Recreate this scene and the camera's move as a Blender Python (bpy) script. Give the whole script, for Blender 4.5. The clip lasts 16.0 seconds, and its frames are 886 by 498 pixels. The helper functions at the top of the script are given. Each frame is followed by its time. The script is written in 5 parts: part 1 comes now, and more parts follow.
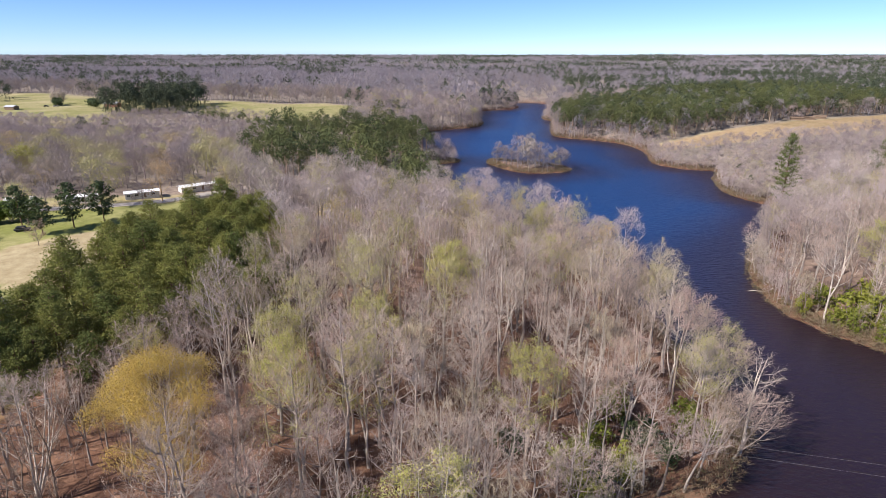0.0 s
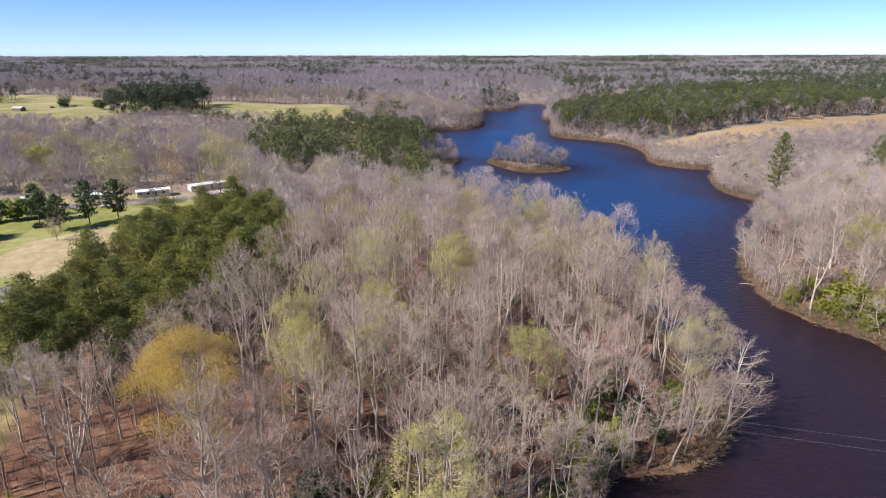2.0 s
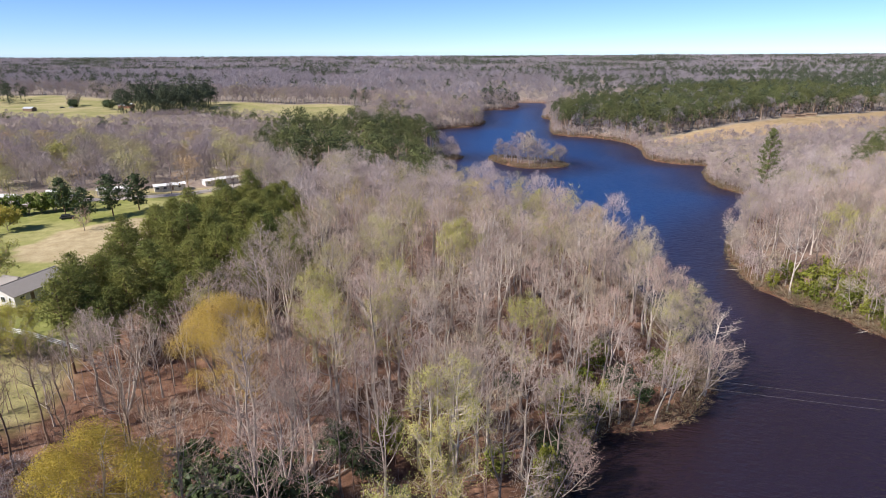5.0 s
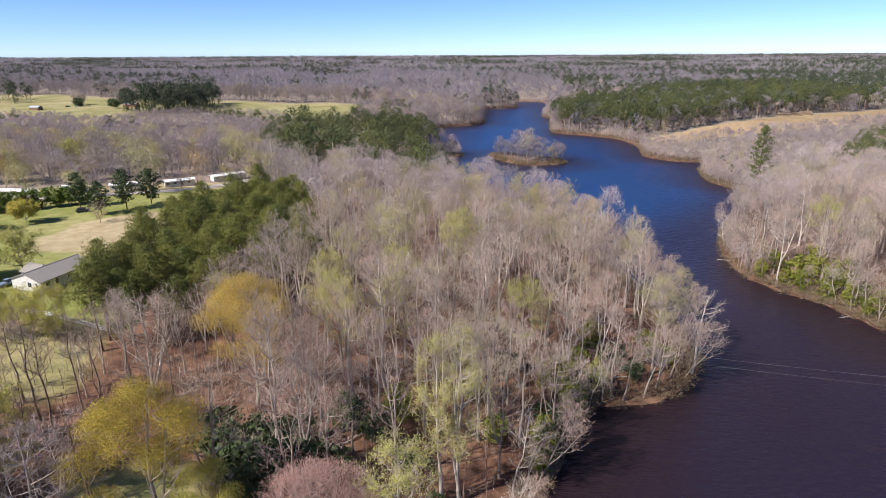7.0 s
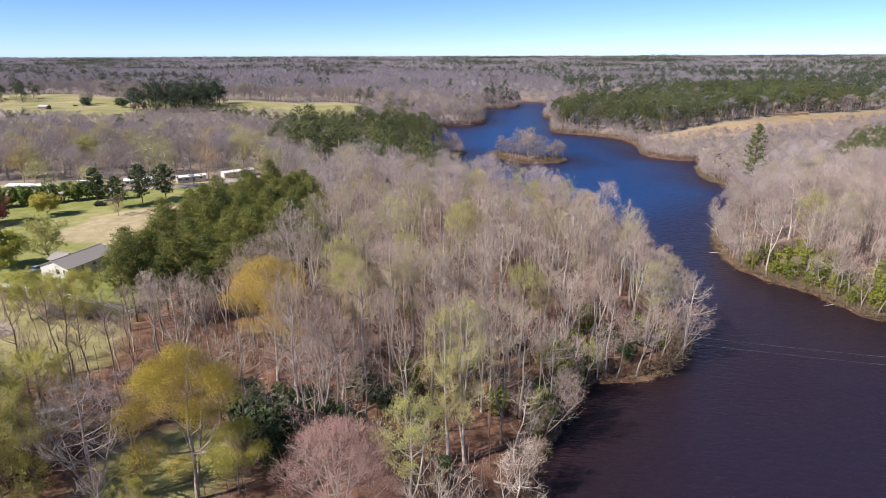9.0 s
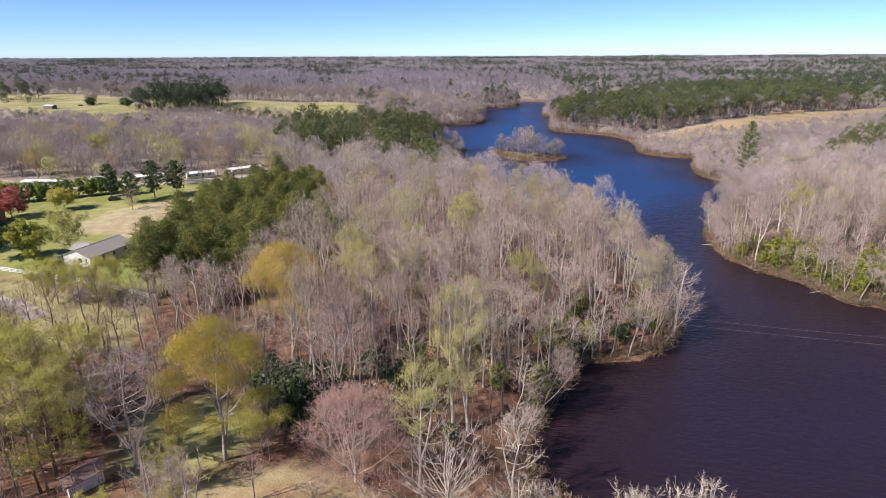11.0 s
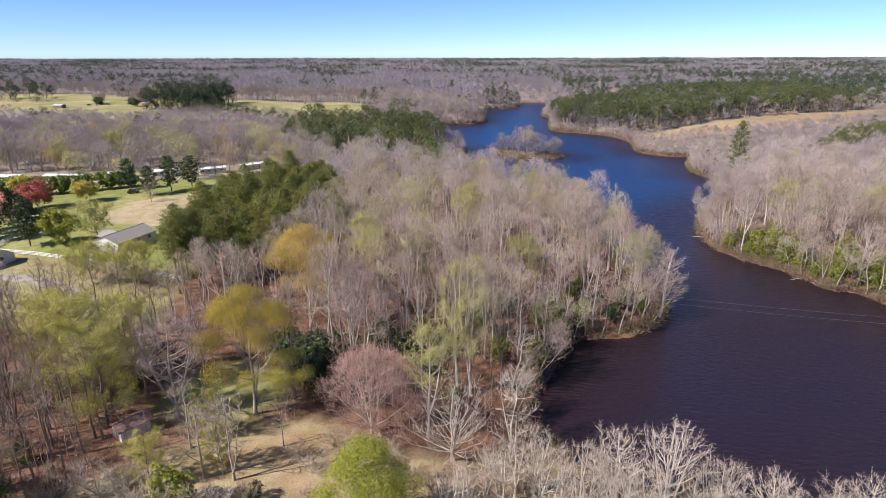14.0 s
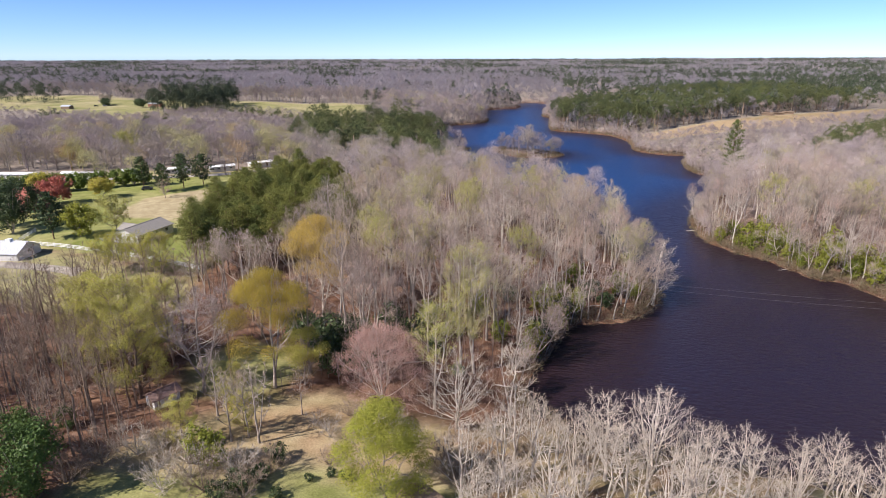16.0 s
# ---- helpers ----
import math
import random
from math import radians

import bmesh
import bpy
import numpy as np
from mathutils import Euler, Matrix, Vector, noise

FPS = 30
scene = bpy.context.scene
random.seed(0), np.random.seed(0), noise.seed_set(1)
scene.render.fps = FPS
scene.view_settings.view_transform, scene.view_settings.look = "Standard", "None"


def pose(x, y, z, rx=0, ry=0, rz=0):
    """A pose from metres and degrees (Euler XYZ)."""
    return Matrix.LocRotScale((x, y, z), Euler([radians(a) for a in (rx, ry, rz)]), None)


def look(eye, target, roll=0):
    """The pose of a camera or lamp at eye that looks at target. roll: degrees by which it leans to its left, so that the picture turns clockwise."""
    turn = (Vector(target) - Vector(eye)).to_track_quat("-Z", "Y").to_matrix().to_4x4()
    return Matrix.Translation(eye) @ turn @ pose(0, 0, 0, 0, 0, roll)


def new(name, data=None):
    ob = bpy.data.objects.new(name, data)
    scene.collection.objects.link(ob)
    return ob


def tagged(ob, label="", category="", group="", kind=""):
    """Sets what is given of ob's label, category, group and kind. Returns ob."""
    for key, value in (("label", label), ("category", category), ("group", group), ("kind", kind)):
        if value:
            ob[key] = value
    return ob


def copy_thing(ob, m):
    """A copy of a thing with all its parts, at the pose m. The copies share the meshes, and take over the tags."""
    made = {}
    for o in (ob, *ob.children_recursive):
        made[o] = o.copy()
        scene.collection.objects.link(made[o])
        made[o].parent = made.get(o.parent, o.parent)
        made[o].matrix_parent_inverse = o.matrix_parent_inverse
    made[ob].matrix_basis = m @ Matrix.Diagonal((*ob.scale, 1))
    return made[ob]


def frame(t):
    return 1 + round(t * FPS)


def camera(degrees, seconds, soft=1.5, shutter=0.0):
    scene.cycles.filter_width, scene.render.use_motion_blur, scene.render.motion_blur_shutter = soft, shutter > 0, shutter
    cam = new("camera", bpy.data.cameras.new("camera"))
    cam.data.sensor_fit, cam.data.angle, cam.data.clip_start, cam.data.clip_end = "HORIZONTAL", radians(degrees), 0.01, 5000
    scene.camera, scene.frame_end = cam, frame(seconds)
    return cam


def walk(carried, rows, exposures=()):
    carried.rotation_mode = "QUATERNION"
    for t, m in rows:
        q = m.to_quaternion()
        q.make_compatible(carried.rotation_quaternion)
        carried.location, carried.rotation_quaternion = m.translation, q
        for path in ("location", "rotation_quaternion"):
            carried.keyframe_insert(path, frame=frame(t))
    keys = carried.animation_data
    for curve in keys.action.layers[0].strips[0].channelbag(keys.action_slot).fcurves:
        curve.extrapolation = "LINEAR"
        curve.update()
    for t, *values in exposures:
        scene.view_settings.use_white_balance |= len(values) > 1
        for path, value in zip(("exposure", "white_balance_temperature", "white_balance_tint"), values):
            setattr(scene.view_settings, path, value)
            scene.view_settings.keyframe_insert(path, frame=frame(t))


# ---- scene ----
cam = camera(74.1, 16.0, soft=0.6)
PATH = [
    (0, (7.098, 6.872, 67.369), (7.104, 8.766, 66.726), -0),
    (0.5, (7.017, 5.149, 67.452), (7.022, 7.043, 66.811), -0.1),
    (1, (6.897, 3.415, 67.585), (6.901, 5.309, 66.943), -0.1),
    (1.5, (6.716, 1.607, 67.735), (6.720, 3.501, 67.094), -0.1),
    (2, (6.570, -0.291, 67.869), (6.573, 1.603, 67.229), -0.1),
    (2.5, (6.425, -2.276, 67.953), (6.427, -0.381, 67.313), -0.2),
    (3, (6.301, -4.234, 68.002), (6.303, -2.339, 67.361), -0.1),
    (3.5, (6.187, -6.222, 68.065), (6.188, -4.327, 67.425), -0.1),
    (4, (6.046, -8.333, 68.097), (6.046, -6.439, 67.457), -0.2),
    (6.5, (5.315, -18.369, 67.747), (5.313, -16.474, 67.107), -0.3),
    (7, (5.098, -20.531, 67.750), (5.096, -18.636, 67.109), -0.3),
    (7.5, (4.856, -22.725, 67.770), (4.852, -20.831, 67.130), -0.3),
    (8, (4.621, -24.901, 67.754), (4.618, -23.006, 67.114), -0.3),
    (8.5, (4.303, -27.117, 67.714), (4.299, -25.222, 67.075), -0.2),
    (9, (4.042, -29.312, 67.708), (4.037, -27.416, 67.069), -0.2),
    (9.5, (3.803, -31.478, 67.681), (3.798, -29.582, 67.042), -0.2),
    (12, (2.749, -41.918, 67.418), (2.745, -40.021, 66.782), -0.3),
    (12.5, (2.594, -43.988, 67.385), (2.590, -42.091, 66.751), -0.3),
    (13, (2.449, -45.937, 67.333), (2.445, -44.040, 66.698), -0.2),
    (13.5, (2.232, -47.853, 67.273), (2.227, -45.956, 66.639), -0.2),
    (14, (2.036, -49.828, 67.254), (2.031, -47.931, 66.621), -0.1),
    (14.5, (1.874, -51.920, 67.282), (1.868, -50.022, 66.649), -0.1),
    (15, (1.711, -54.100, 67.304), (1.703, -52.202, 66.672), -0.1),
    (15.5, (1.520, -56.443, 67.315), (1.512, -54.545, 66.685), -0.2),
    (16, (1.344, -58.963, 67.316), (1.335, -57.064, 66.686), -0.2),
]
walk(cam, [(t, look(eye, target, roll)) for t, eye, target, roll in PATH],
     exposures=((0.0, 0.66, 5720, 17), (16.0, 0.66, 5720, 17)))

# ---- light ----
SUN = Vector((-0.85, -0.52, 0.90)).normalized()
world = bpy.data.worlds.new("sky")
scene.world = world
world.use_nodes = True
_n = world.node_tree.nodes
_sky = _n.new("ShaderNodeTexSky")
_sky.sky_type = "NISHITA"
_sky.sun_disc = False
_sky.sun_elevation = math.asin(SUN.z)
_sky.sun_rotation = math.atan2(SUN.x, SUN.y)
_sky.altitude, _sky.air_density, _sky.dust_density, _sky.ozone_density = 1500, 0.7, 0.0, 6.0
world.node_tree.links.new(_sky.outputs[0], _n["Background"].inputs[0])
_n["Background"].inputs[1].default_value = 0.087
_sun = bpy.data.lights.new("sun", "SUN")
_sun.energy, _sun.angle, _sun.color = 5.0, radians(0.53), (1.0, 0.875, 0.70)
new("sun", _sun).matrix_world = look((0, 0, 300), Vector((0, 0, 300)) - SUN)


# ---- materials ----
def mat(name, rough=0.8, spec=0.3):
    m = bpy.data.materials.new(name)
    m.use_nodes = True
    b = m.node_tree.nodes["Principled BSDF"]
    b.inputs["Roughness"].default_value = rough
    b.inputs["Specular IOR Level"].default_value = spec
    return m, m.node_tree.nodes, m.node_tree.links, b


def ramp(nodes, stops):
    r = nodes.new("ShaderNodeValToRGB")
    while len(r.color_ramp.elements) < len(stops):
        r.color_ramp.elements.new(0.5)
    for e, (p, c) in zip(r.color_ramp.elements, stops):
        e.position, e.color = p, (*c, 1)
    return r


def noise_tex(nodes, links, scale, detail=4.0, coords="Object"):
    c = nodes.new("ShaderNodeTexCoord")
    n = nodes.new("ShaderNodeTexNoise")
    n.inputs["Scale"].default_value, n.inputs["Detail"].default_value = scale, detail
    links.new(c.outputs[coords], n.inputs["Vector"])
    return n


def mix(nodes, links, kind, fac, a, b):
    m = nodes.new("ShaderNodeMix")
    m.data_type, m.blend_type = "RGBA", kind
    for k, v in ((0, fac), (6, a), (7, b)):
        if isinstance(v, (int, float)):
            m.inputs[k].default_value = v
        elif isinstance(v, tuple):
            m.inputs[k].default_value = (*v, 1)
        else:
            links.new(v, m.inputs[k])
    return m.outputs[2]


def varied(name, stops, scale=0.6, amount=0.5, by="object", rough=0.85, spec=0.2, trans=0.0, each=0.12):
    """A surface whose colour runs over stops from thing to thing, with two grains laid over it."""
    m, n, l, b = mat(name, rough, spec)
    r = ramp(n, stops)
    if by == "object":
        l.new(n.new("ShaderNodeObjectInfo").outputs["Random"], r.inputs[0])
    else:
        a = n.new("ShaderNodeAttribute")
        a.attribute_name = "tint"
        l.new(a.outputs["Fac"], r.inputs[0])
    g = ramp(n, [(0.3, (1 - amount,) * 3), (0.7, (1 + amount * 0.45,) * 3)])
    l.new(noise_tex(n, l, scale, 5).outputs[0], g.inputs[0])
    g2 = ramp(n, [(0.3, (0.85,) * 3), (0.7, (1.12,) * 3)])
    l.new(noise_tex(n, l, scale * 9, 2).outputs[0], g2.inputs[0])
    isl = n.new("ShaderNodeNewGeometry")
    g3 = ramp(n, [(0.0, (1 - each,) * 3), (1.0, (1 + each,) * 3)])
    l.new(isl.outputs["Random Per Island"], g3.inputs[0])
    c = mix(n, l, "MULTIPLY", 1.0, r.outputs[0], g.outputs[0])
    c = mix(n, l, "MULTIPLY", 1.0, c, g2.outputs[0])
    c = mix(n, l, "MULTIPLY", 1.0, c, g3.outputs[0])
    l.new(c, b.inputs["Base Color"])
    if trans:
        t = n.new("ShaderNodeBsdfTranslucent")
        l.new(c, t.inputs[0])
        s = n.new("ShaderNodeMixShader")
        s.inputs[0].default_value = trans
        l.new(b.outputs[0], s.inputs[1])
        l.new(t.outputs[0], s.inputs[2])
        l.new(s.outputs[0], n["Material Output"].inputs[0])
    return m


def plain(name, colour, rough=0.7, spec=0.3, scale=1.5, amount=0.15, metal=0.0):
    m, n, l, b = mat(name, rough, spec)
    g = ramp(n, [(0.3, tuple(c * (1 - amount) for c in colour)), (0.7, tuple(min(1, c * (1 + amount * 0.6)) for c in colour))])
    l.new(noise_tex(n, l, scale, 6).outputs[0], g.inputs[0])
    l.new(g.outputs[0], b.inputs["Base Color"])
    b.inputs["Metallic"].default_value = metal
    return m


TWIG = [(0.0, (0.50, 0.395, 0.305)), (0.15, (0.37, 0.275, 0.225)), (0.3, (0.56, 0.455, 0.37)), (0.45, (0.47, 0.33, 0.27)), (0.6, (0.52, 0.43, 0.36)), (0.72, (0.345, 0.255, 0.215)), (0.86, (0.49, 0.42, 0.27)), (1.0, (0.47, 0.305, 0.26))]
# Twig greys turned bluer with range: air haze put into their own colour.
TWIG_HAZED = [(0.0, (0.31, 0.282, 0.299)), (0.25, (0.36, 0.328, 0.336)), (0.5, (0.28, 0.251, 0.273)), (0.75, (0.34, 0.302, 0.304)), (1.0, (0.325, 0.277, 0.284))]
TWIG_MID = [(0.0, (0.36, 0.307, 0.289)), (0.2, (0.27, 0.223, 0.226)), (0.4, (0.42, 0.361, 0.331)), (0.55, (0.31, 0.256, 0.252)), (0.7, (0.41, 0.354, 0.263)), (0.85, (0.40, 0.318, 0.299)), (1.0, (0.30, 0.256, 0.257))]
BARK = [(0.0, (0.33, 0.275, 0.225)), (0.5, (0.48, 0.42, 0.36)), (1.0, (0.25, 0.20, 0.165))]
NEEDLE = [(0.0, (0.20, 0.215, 0.056)), (0.5, (0.265, 0.27, 0.068)), (1.0, (0.145, 0.175, 0.05))]
M_twig = varied("bare_twig", TWIG, 0.25, 0.25, each=0.3)
# Bluer than the near twigs, with a little of the same haze.
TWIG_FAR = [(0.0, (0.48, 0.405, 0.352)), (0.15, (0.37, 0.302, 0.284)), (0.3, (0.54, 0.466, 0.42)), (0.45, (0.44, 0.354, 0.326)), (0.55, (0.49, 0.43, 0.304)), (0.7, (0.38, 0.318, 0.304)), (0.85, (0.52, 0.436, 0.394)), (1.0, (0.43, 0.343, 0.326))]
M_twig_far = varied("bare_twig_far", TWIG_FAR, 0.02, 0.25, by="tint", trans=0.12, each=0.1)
M_bud_far = varied("bud_far", [(0.0, (0.45, 0.42, 0.17)), (0.6, (0.50, 0.45, 0.23)), (0.85, (0.47, 0.39, 0.16)), (1.0, (0.48, 0.34, 0.20))], 0.02, 0.3, by="tint", trans=0.25)
M_brush = varied("shore_brush", [(0.0, (0.19, 0.135, 0.085)), (0.5, (0.26, 0.20, 0.13)), (1.0, (0.15, 0.14, 0.06))], 0.05, 0.3, by="tint")
M_gravel = plain("pale_gravel", (0.43, 0.39, 0.34), 0.95, 0.1, 0.6, 0.2)
M_drive = plain("worn_drive", (0.36, 0.32, 0.26), 0.95, 0.1, 0.4, 0.35)
M_twig_hazed = varied("bare_twig_hazed", TWIG_HAZED, 0.01, 0.22, by="tint", trans=0.3, each=0.05)
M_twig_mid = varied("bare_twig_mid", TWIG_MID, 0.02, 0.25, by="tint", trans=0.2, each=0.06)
M_trunk_far = varied("pine_trunk_far", [(0.0, (0.24, 0.17, 0.12)), (1.0, (0.34, 0.26, 0.19))], 0.05, 0.3, by="tint")
M_twig_under = varied("undergrowth_twig", [(0.0, (0.26, 0.175, 0.145)), (0.5, (0.36, 0.26, 0.20)), (1.0, (0.24, 0.18, 0.165))], 0.05, 0.3, by="tint")
M_twig_pink = varied("budding_red_twig", [(0.0, (0.49, 0.31, 0.255)), (1.0, (0.52, 0.335, 0.275))], 0.3, 0.2)
M_twig_white = varied("pale_twig", [(0.0, (0.50, 0.42, 0.325)), (1.0, (0.56, 0.48, 0.38))], 0.3, 0.3, each=0.3)
M_twig_purple = varied("purple_grey_twig", [(0.0, (0.36, 0.29, 0.275)), (1.0, (0.41, 0.335, 0.31))], 0.3, 0.3, each=0.25)
M_bark = varied("grey_bark", BARK, 1.2, 0.4)
M_bark_pale = varied("pale_bark", [(0.0, (0.50, 0.44, 0.37)), (1.0, (0.60, 0.53, 0.45))], 0.8, 0.5)
M_bark_dark = varied("dark_bark", [(0.0, (0.20, 0.145, 0.105)), (1.0, (0.29, 0.22, 0.165))], 1.2, 0.4)
M_twig_dark = varied("brown_twig", [(0.0, (0.34, 0.26, 0.19)), (1.0, (0.42, 0.33, 0.25))], 0.3, 0.3)
M_magnolia = varied("magnolia_leaf", [(0.0, (0.075, 0.125, 0.03)), (1.0, (0.10, 0.155, 0.035))], 0.5, 0.35, rough=0.5, trans=0.15)
M_spray = varied("olive_spring_leaf", [(0.0, (0.45, 0.43, 0.09)), (1.0, (0.51, 0.47, 0.12))], 0.3, 0.3, trans=0.3)
M_bark_pine = varied("pine_bark", [(0.0, (0.16, 0.10, 0.07)), (1.0, (0.22, 0.14, 0.09))], 1.2, 0.4)
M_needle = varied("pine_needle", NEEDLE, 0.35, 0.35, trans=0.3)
# Colour darkened for the self-shade coarse tufts lack; distant needles also blued for haze.
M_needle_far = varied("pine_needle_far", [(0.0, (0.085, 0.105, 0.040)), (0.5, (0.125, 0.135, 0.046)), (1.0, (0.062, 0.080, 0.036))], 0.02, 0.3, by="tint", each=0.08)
M_needle_hazed = varied("pine_needle_hazed", [(0.0, (0.060, 0.076, 0.046)), (1.0, (0.088, 0.104, 0.058))], 0.01, 0.25, by="tint", each=0.06)
M_holly = varied("evergreen_leaf", [(0.0, (0.18, 0.21, 0.032)), (1.0, (0.29, 0.30, 0.045))], 0.5, 0.35, rough=0.55, trans=0.3)
M_dark_leaf = varied("dark_evergreen_leaf", [(0.0, (0.055, 0.08, 0.03)), (1.0, (0.08, 0.11, 0.04))], 0.5, 0.35, rough=0.55, trans=0.1)
M_bud = varied("yellow_green_bud", [(0.0, (0.43, 0.42, 0.12)), (1.0, (0.49, 0.46, 0.16))], 0.3, 0.25, trans=0.3)
M_leaf_yellow = varied("ochre_blossom", [(0.0, (0.56, 0.41, 0.10)), (1.0, (0.60, 0.44, 0.12))], 0.3, 0.25, trans=0.3)
M_leaf_olive = varied("olive_blossom", [(0.0, (0.42, 0.33, 0.055)), (1.0, (0.46, 0.355, 0.065))], 0.3, 0.3, trans=0.3)
M_leaf_green = varied("spring_leaf", [(0.0, (0.36, 0.37, 0.055)), (1.0, (0.41, 0.41, 0.07))], 0.3, 0.3, trans=0.3)
M_leaf_lemon = varied("lemon_blossom", [(0.0, (0.52, 0.46, 0.08)), (1.0, (0.56, 0.50, 0.12))], 0.3, 0.2, trans=0.3)
M_leaf_hedge = varied("hedge_leaf", [(0.0, (0.15, 0.205, 0.04)), (1.0, (0.19, 0.235, 0.05))], 0.5, 0.35, trans=0.15)
M_leaf_red = varied("red_leaf", [(0.0, (0.50, 0.16, 0.12)), (1.0, (0.54, 0.20, 0.14))], 0.3, 0.3, trans=0.2)
M_leaf_orange = varied("orange_leaf", [(0.0, (0.42, 0.19, 0.08)), (1.0, (0.46, 0.24, 0.10))], 0.3, 0.3, trans=0.2)
M_white = plain("white_siding", (0.62, 0.60, 0.56), 0.6)
M_fence = plain("white_vinyl", (0.82, 0.82, 0.80), 0.4)
M_shingle = plain("grey_shingle", (0.29, 0.27, 0.24), 0.9, 0.2, 4.0, 0.3)
M_metal = plain("weathered_metal_roof", (0.62, 0.64, 0.66), 0.45, 0.5, 2.0, 0.15, 0.3)
M_redroof = plain("red_brown_shingle", (0.30, 0.11, 0.08), 0.9, 0.2, 4.0, 0.25)
M_brick = plain("red_brick", (0.30, 0.15, 0.11), 0.9, 0.2, 6.0, 0.3)
M_glass = plain("window_glass", (0.03, 0.035, 0.04), 0.1, 0.6)
M_oldroof = plain("faded_brown_roof", (0.30, 0.20, 0.17), 0.9, 0.2, 2.0, 0.3)
M_wood = plain("weathered_wood", (0.22, 0.16, 0.11), 0.85, 0.2, 3.0, 0.35)
M_dark = plain("dark_paint", (0.03, 0.03, 0.035), 0.3, 0.5)
M_wire = plain("wire", (0.22, 0.21, 0.21), 0.5, 0.5)
M_log = plain("dead_wood", (0.46, 0.41, 0.35), 0.9, 0.2, 2.0, 0.3)
M_rubber = plain("tyre_rubber", (0.02, 0.02, 0.02), 0.8)


def ground_material():
    m, n, l, b = mat("ground", 0.95, 0.1)

    def att(name):
        a = n.new("ShaderNodeAttribute")
        a.attribute_name = name
        return a.outputs["Fac"]
    big, mid, fine = noise_tex(n, l, 0.03, 6), noise_tex(n, l, 0.35, 6), noise_tex(n, l, 3.5, 5)
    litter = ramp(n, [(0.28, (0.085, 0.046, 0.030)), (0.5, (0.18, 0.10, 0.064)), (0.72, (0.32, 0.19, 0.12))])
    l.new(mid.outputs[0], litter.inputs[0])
    # Litter greys out with range, the effect of haze put into its colour.
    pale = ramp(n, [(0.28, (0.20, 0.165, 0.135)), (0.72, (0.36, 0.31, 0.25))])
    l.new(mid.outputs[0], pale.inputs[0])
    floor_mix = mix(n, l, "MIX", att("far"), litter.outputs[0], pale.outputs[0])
    green = ramp(n, [(0.3, (0.175, 0.205, 0.045)), (0.7, (0.285, 0.30, 0.085))])
    l.new(mid.outputs[0], green.inputs[0])
    straw = ramp(n, [(0.3, (0.34, 0.275, 0.15)), (0.7, (0.48, 0.405, 0.24))])
    l.new(mid.outputs[0], straw.inputs[0])
    soil = ramp(n, [(0.3, (0.27, 0.165, 0.09)), (0.7, (0.40, 0.26, 0.145))])
    l.new(mid.outputs[0], soil.inputs[0])
    dry = n.new("ShaderNodeMath")
    dry.operation, dry.use_clamp = "MULTIPLY_ADD", True
    l.new(big.outputs[0], dry.inputs[0])
    dry.inputs[1].default_value = 1.6
    s = n.new("ShaderNodeMath")
    s.operation = "SUBTRACT"
    l.new(att("dry"), s.inputs[0])
    s.inputs[1].default_value = 0.8
    l.new(s.outputs[0], dry.inputs[2])
    grass = mix(n, l, "MIX", dry.outputs[0], green.outputs[0], straw.outputs[0])
    c = mix(n, l, "MIX", att("cover"), floor_mix, grass)
    c = mix(n, l, "MIX", att("bank"), c, soil.outputs[0])
    g = ramp(n, [(0.25, (0.72,) * 3), (0.75, (1.2,) * 3)])
    l.new(fine.outputs[0], g.inputs[0])
    c = mix(n, l, "MULTIPLY", 1.0, c, g.outputs[0])
    g2 = ramp(n, [(0.3, (0.85,) * 3), (0.7, (1.1,) * 3)])
    l.new(big.outputs[0], g2.inputs[0])
    c = mix(n, l, "MULTIPLY", 1.0, c, g2.outputs[0])
    l.new(c, b.inputs["Base Color"])
    bump = n.new("ShaderNodeBump")
    bump.inputs["Strength"].default_value, bump.inputs["Distance"].default_value = 0.35, 0.15
    l.new(fine.outputs[0], bump.inputs["Height"])
    l.new(bump.outputs[0], b.inputs["Normal"])
    return m


def water_material():
    m, n, l, b = mat("lake_water", 0.30, 0.85)
    b.inputs["IOR"].default_value = 1.33
    # Brown water colour runs to a painted blue, standing for mirrored sky.
    sky_ramp = ramp(n, [(0.0, (0.020, 0.011, 0.014)), (0.4, (0.015, 0.013, 0.037)), (1.0, (0.009, 0.037, 0.13))])
    sky_share = n.new("ShaderNodeAttribute")
    sky_share.attribute_name = "depth"
    l.new(sky_share.outputs["Fac"], sky_ramp.inputs[0])
    l.new(sky_ramp.outputs[0], b.inputs["Base Color"])
    c = n.new("ShaderNodeTexCoord")
    mp = n.new("ShaderNodeMapping")
    mp.inputs["Rotation"].default_value = (0, 0, 0.5)
    mp.inputs["Scale"].default_value = (0.45, 1.0, 1.0)
    l.new(c.outputs["Object"], mp.inputs[0])
    w = n.new("ShaderNodeTexNoise")
    w.inputs["Scale"].default_value, w.inputs["Detail"].default_value = 1.0, 5
    l.new(mp.outputs[0], w.inputs["Vector"])
    gust = ramp(n, [(0.3, (0.35,) * 3), (0.7, (1.0,) * 3)])
    l.new(noise_tex(n, l, 0.012, 3).outputs[0], gust.inputs[0])
    bump = n.new("ShaderNodeBump")
    bump.inputs["Distance"].default_value = 0.7
    l.new(gust.outputs[0], bump.inputs["Strength"])
    l.new(w.outputs[0], bump.inputs["Height"])
    l.new(bump.outputs[0], b.inputs["Normal"])
    return m


M_ground, M_water = ground_material(), water_material()

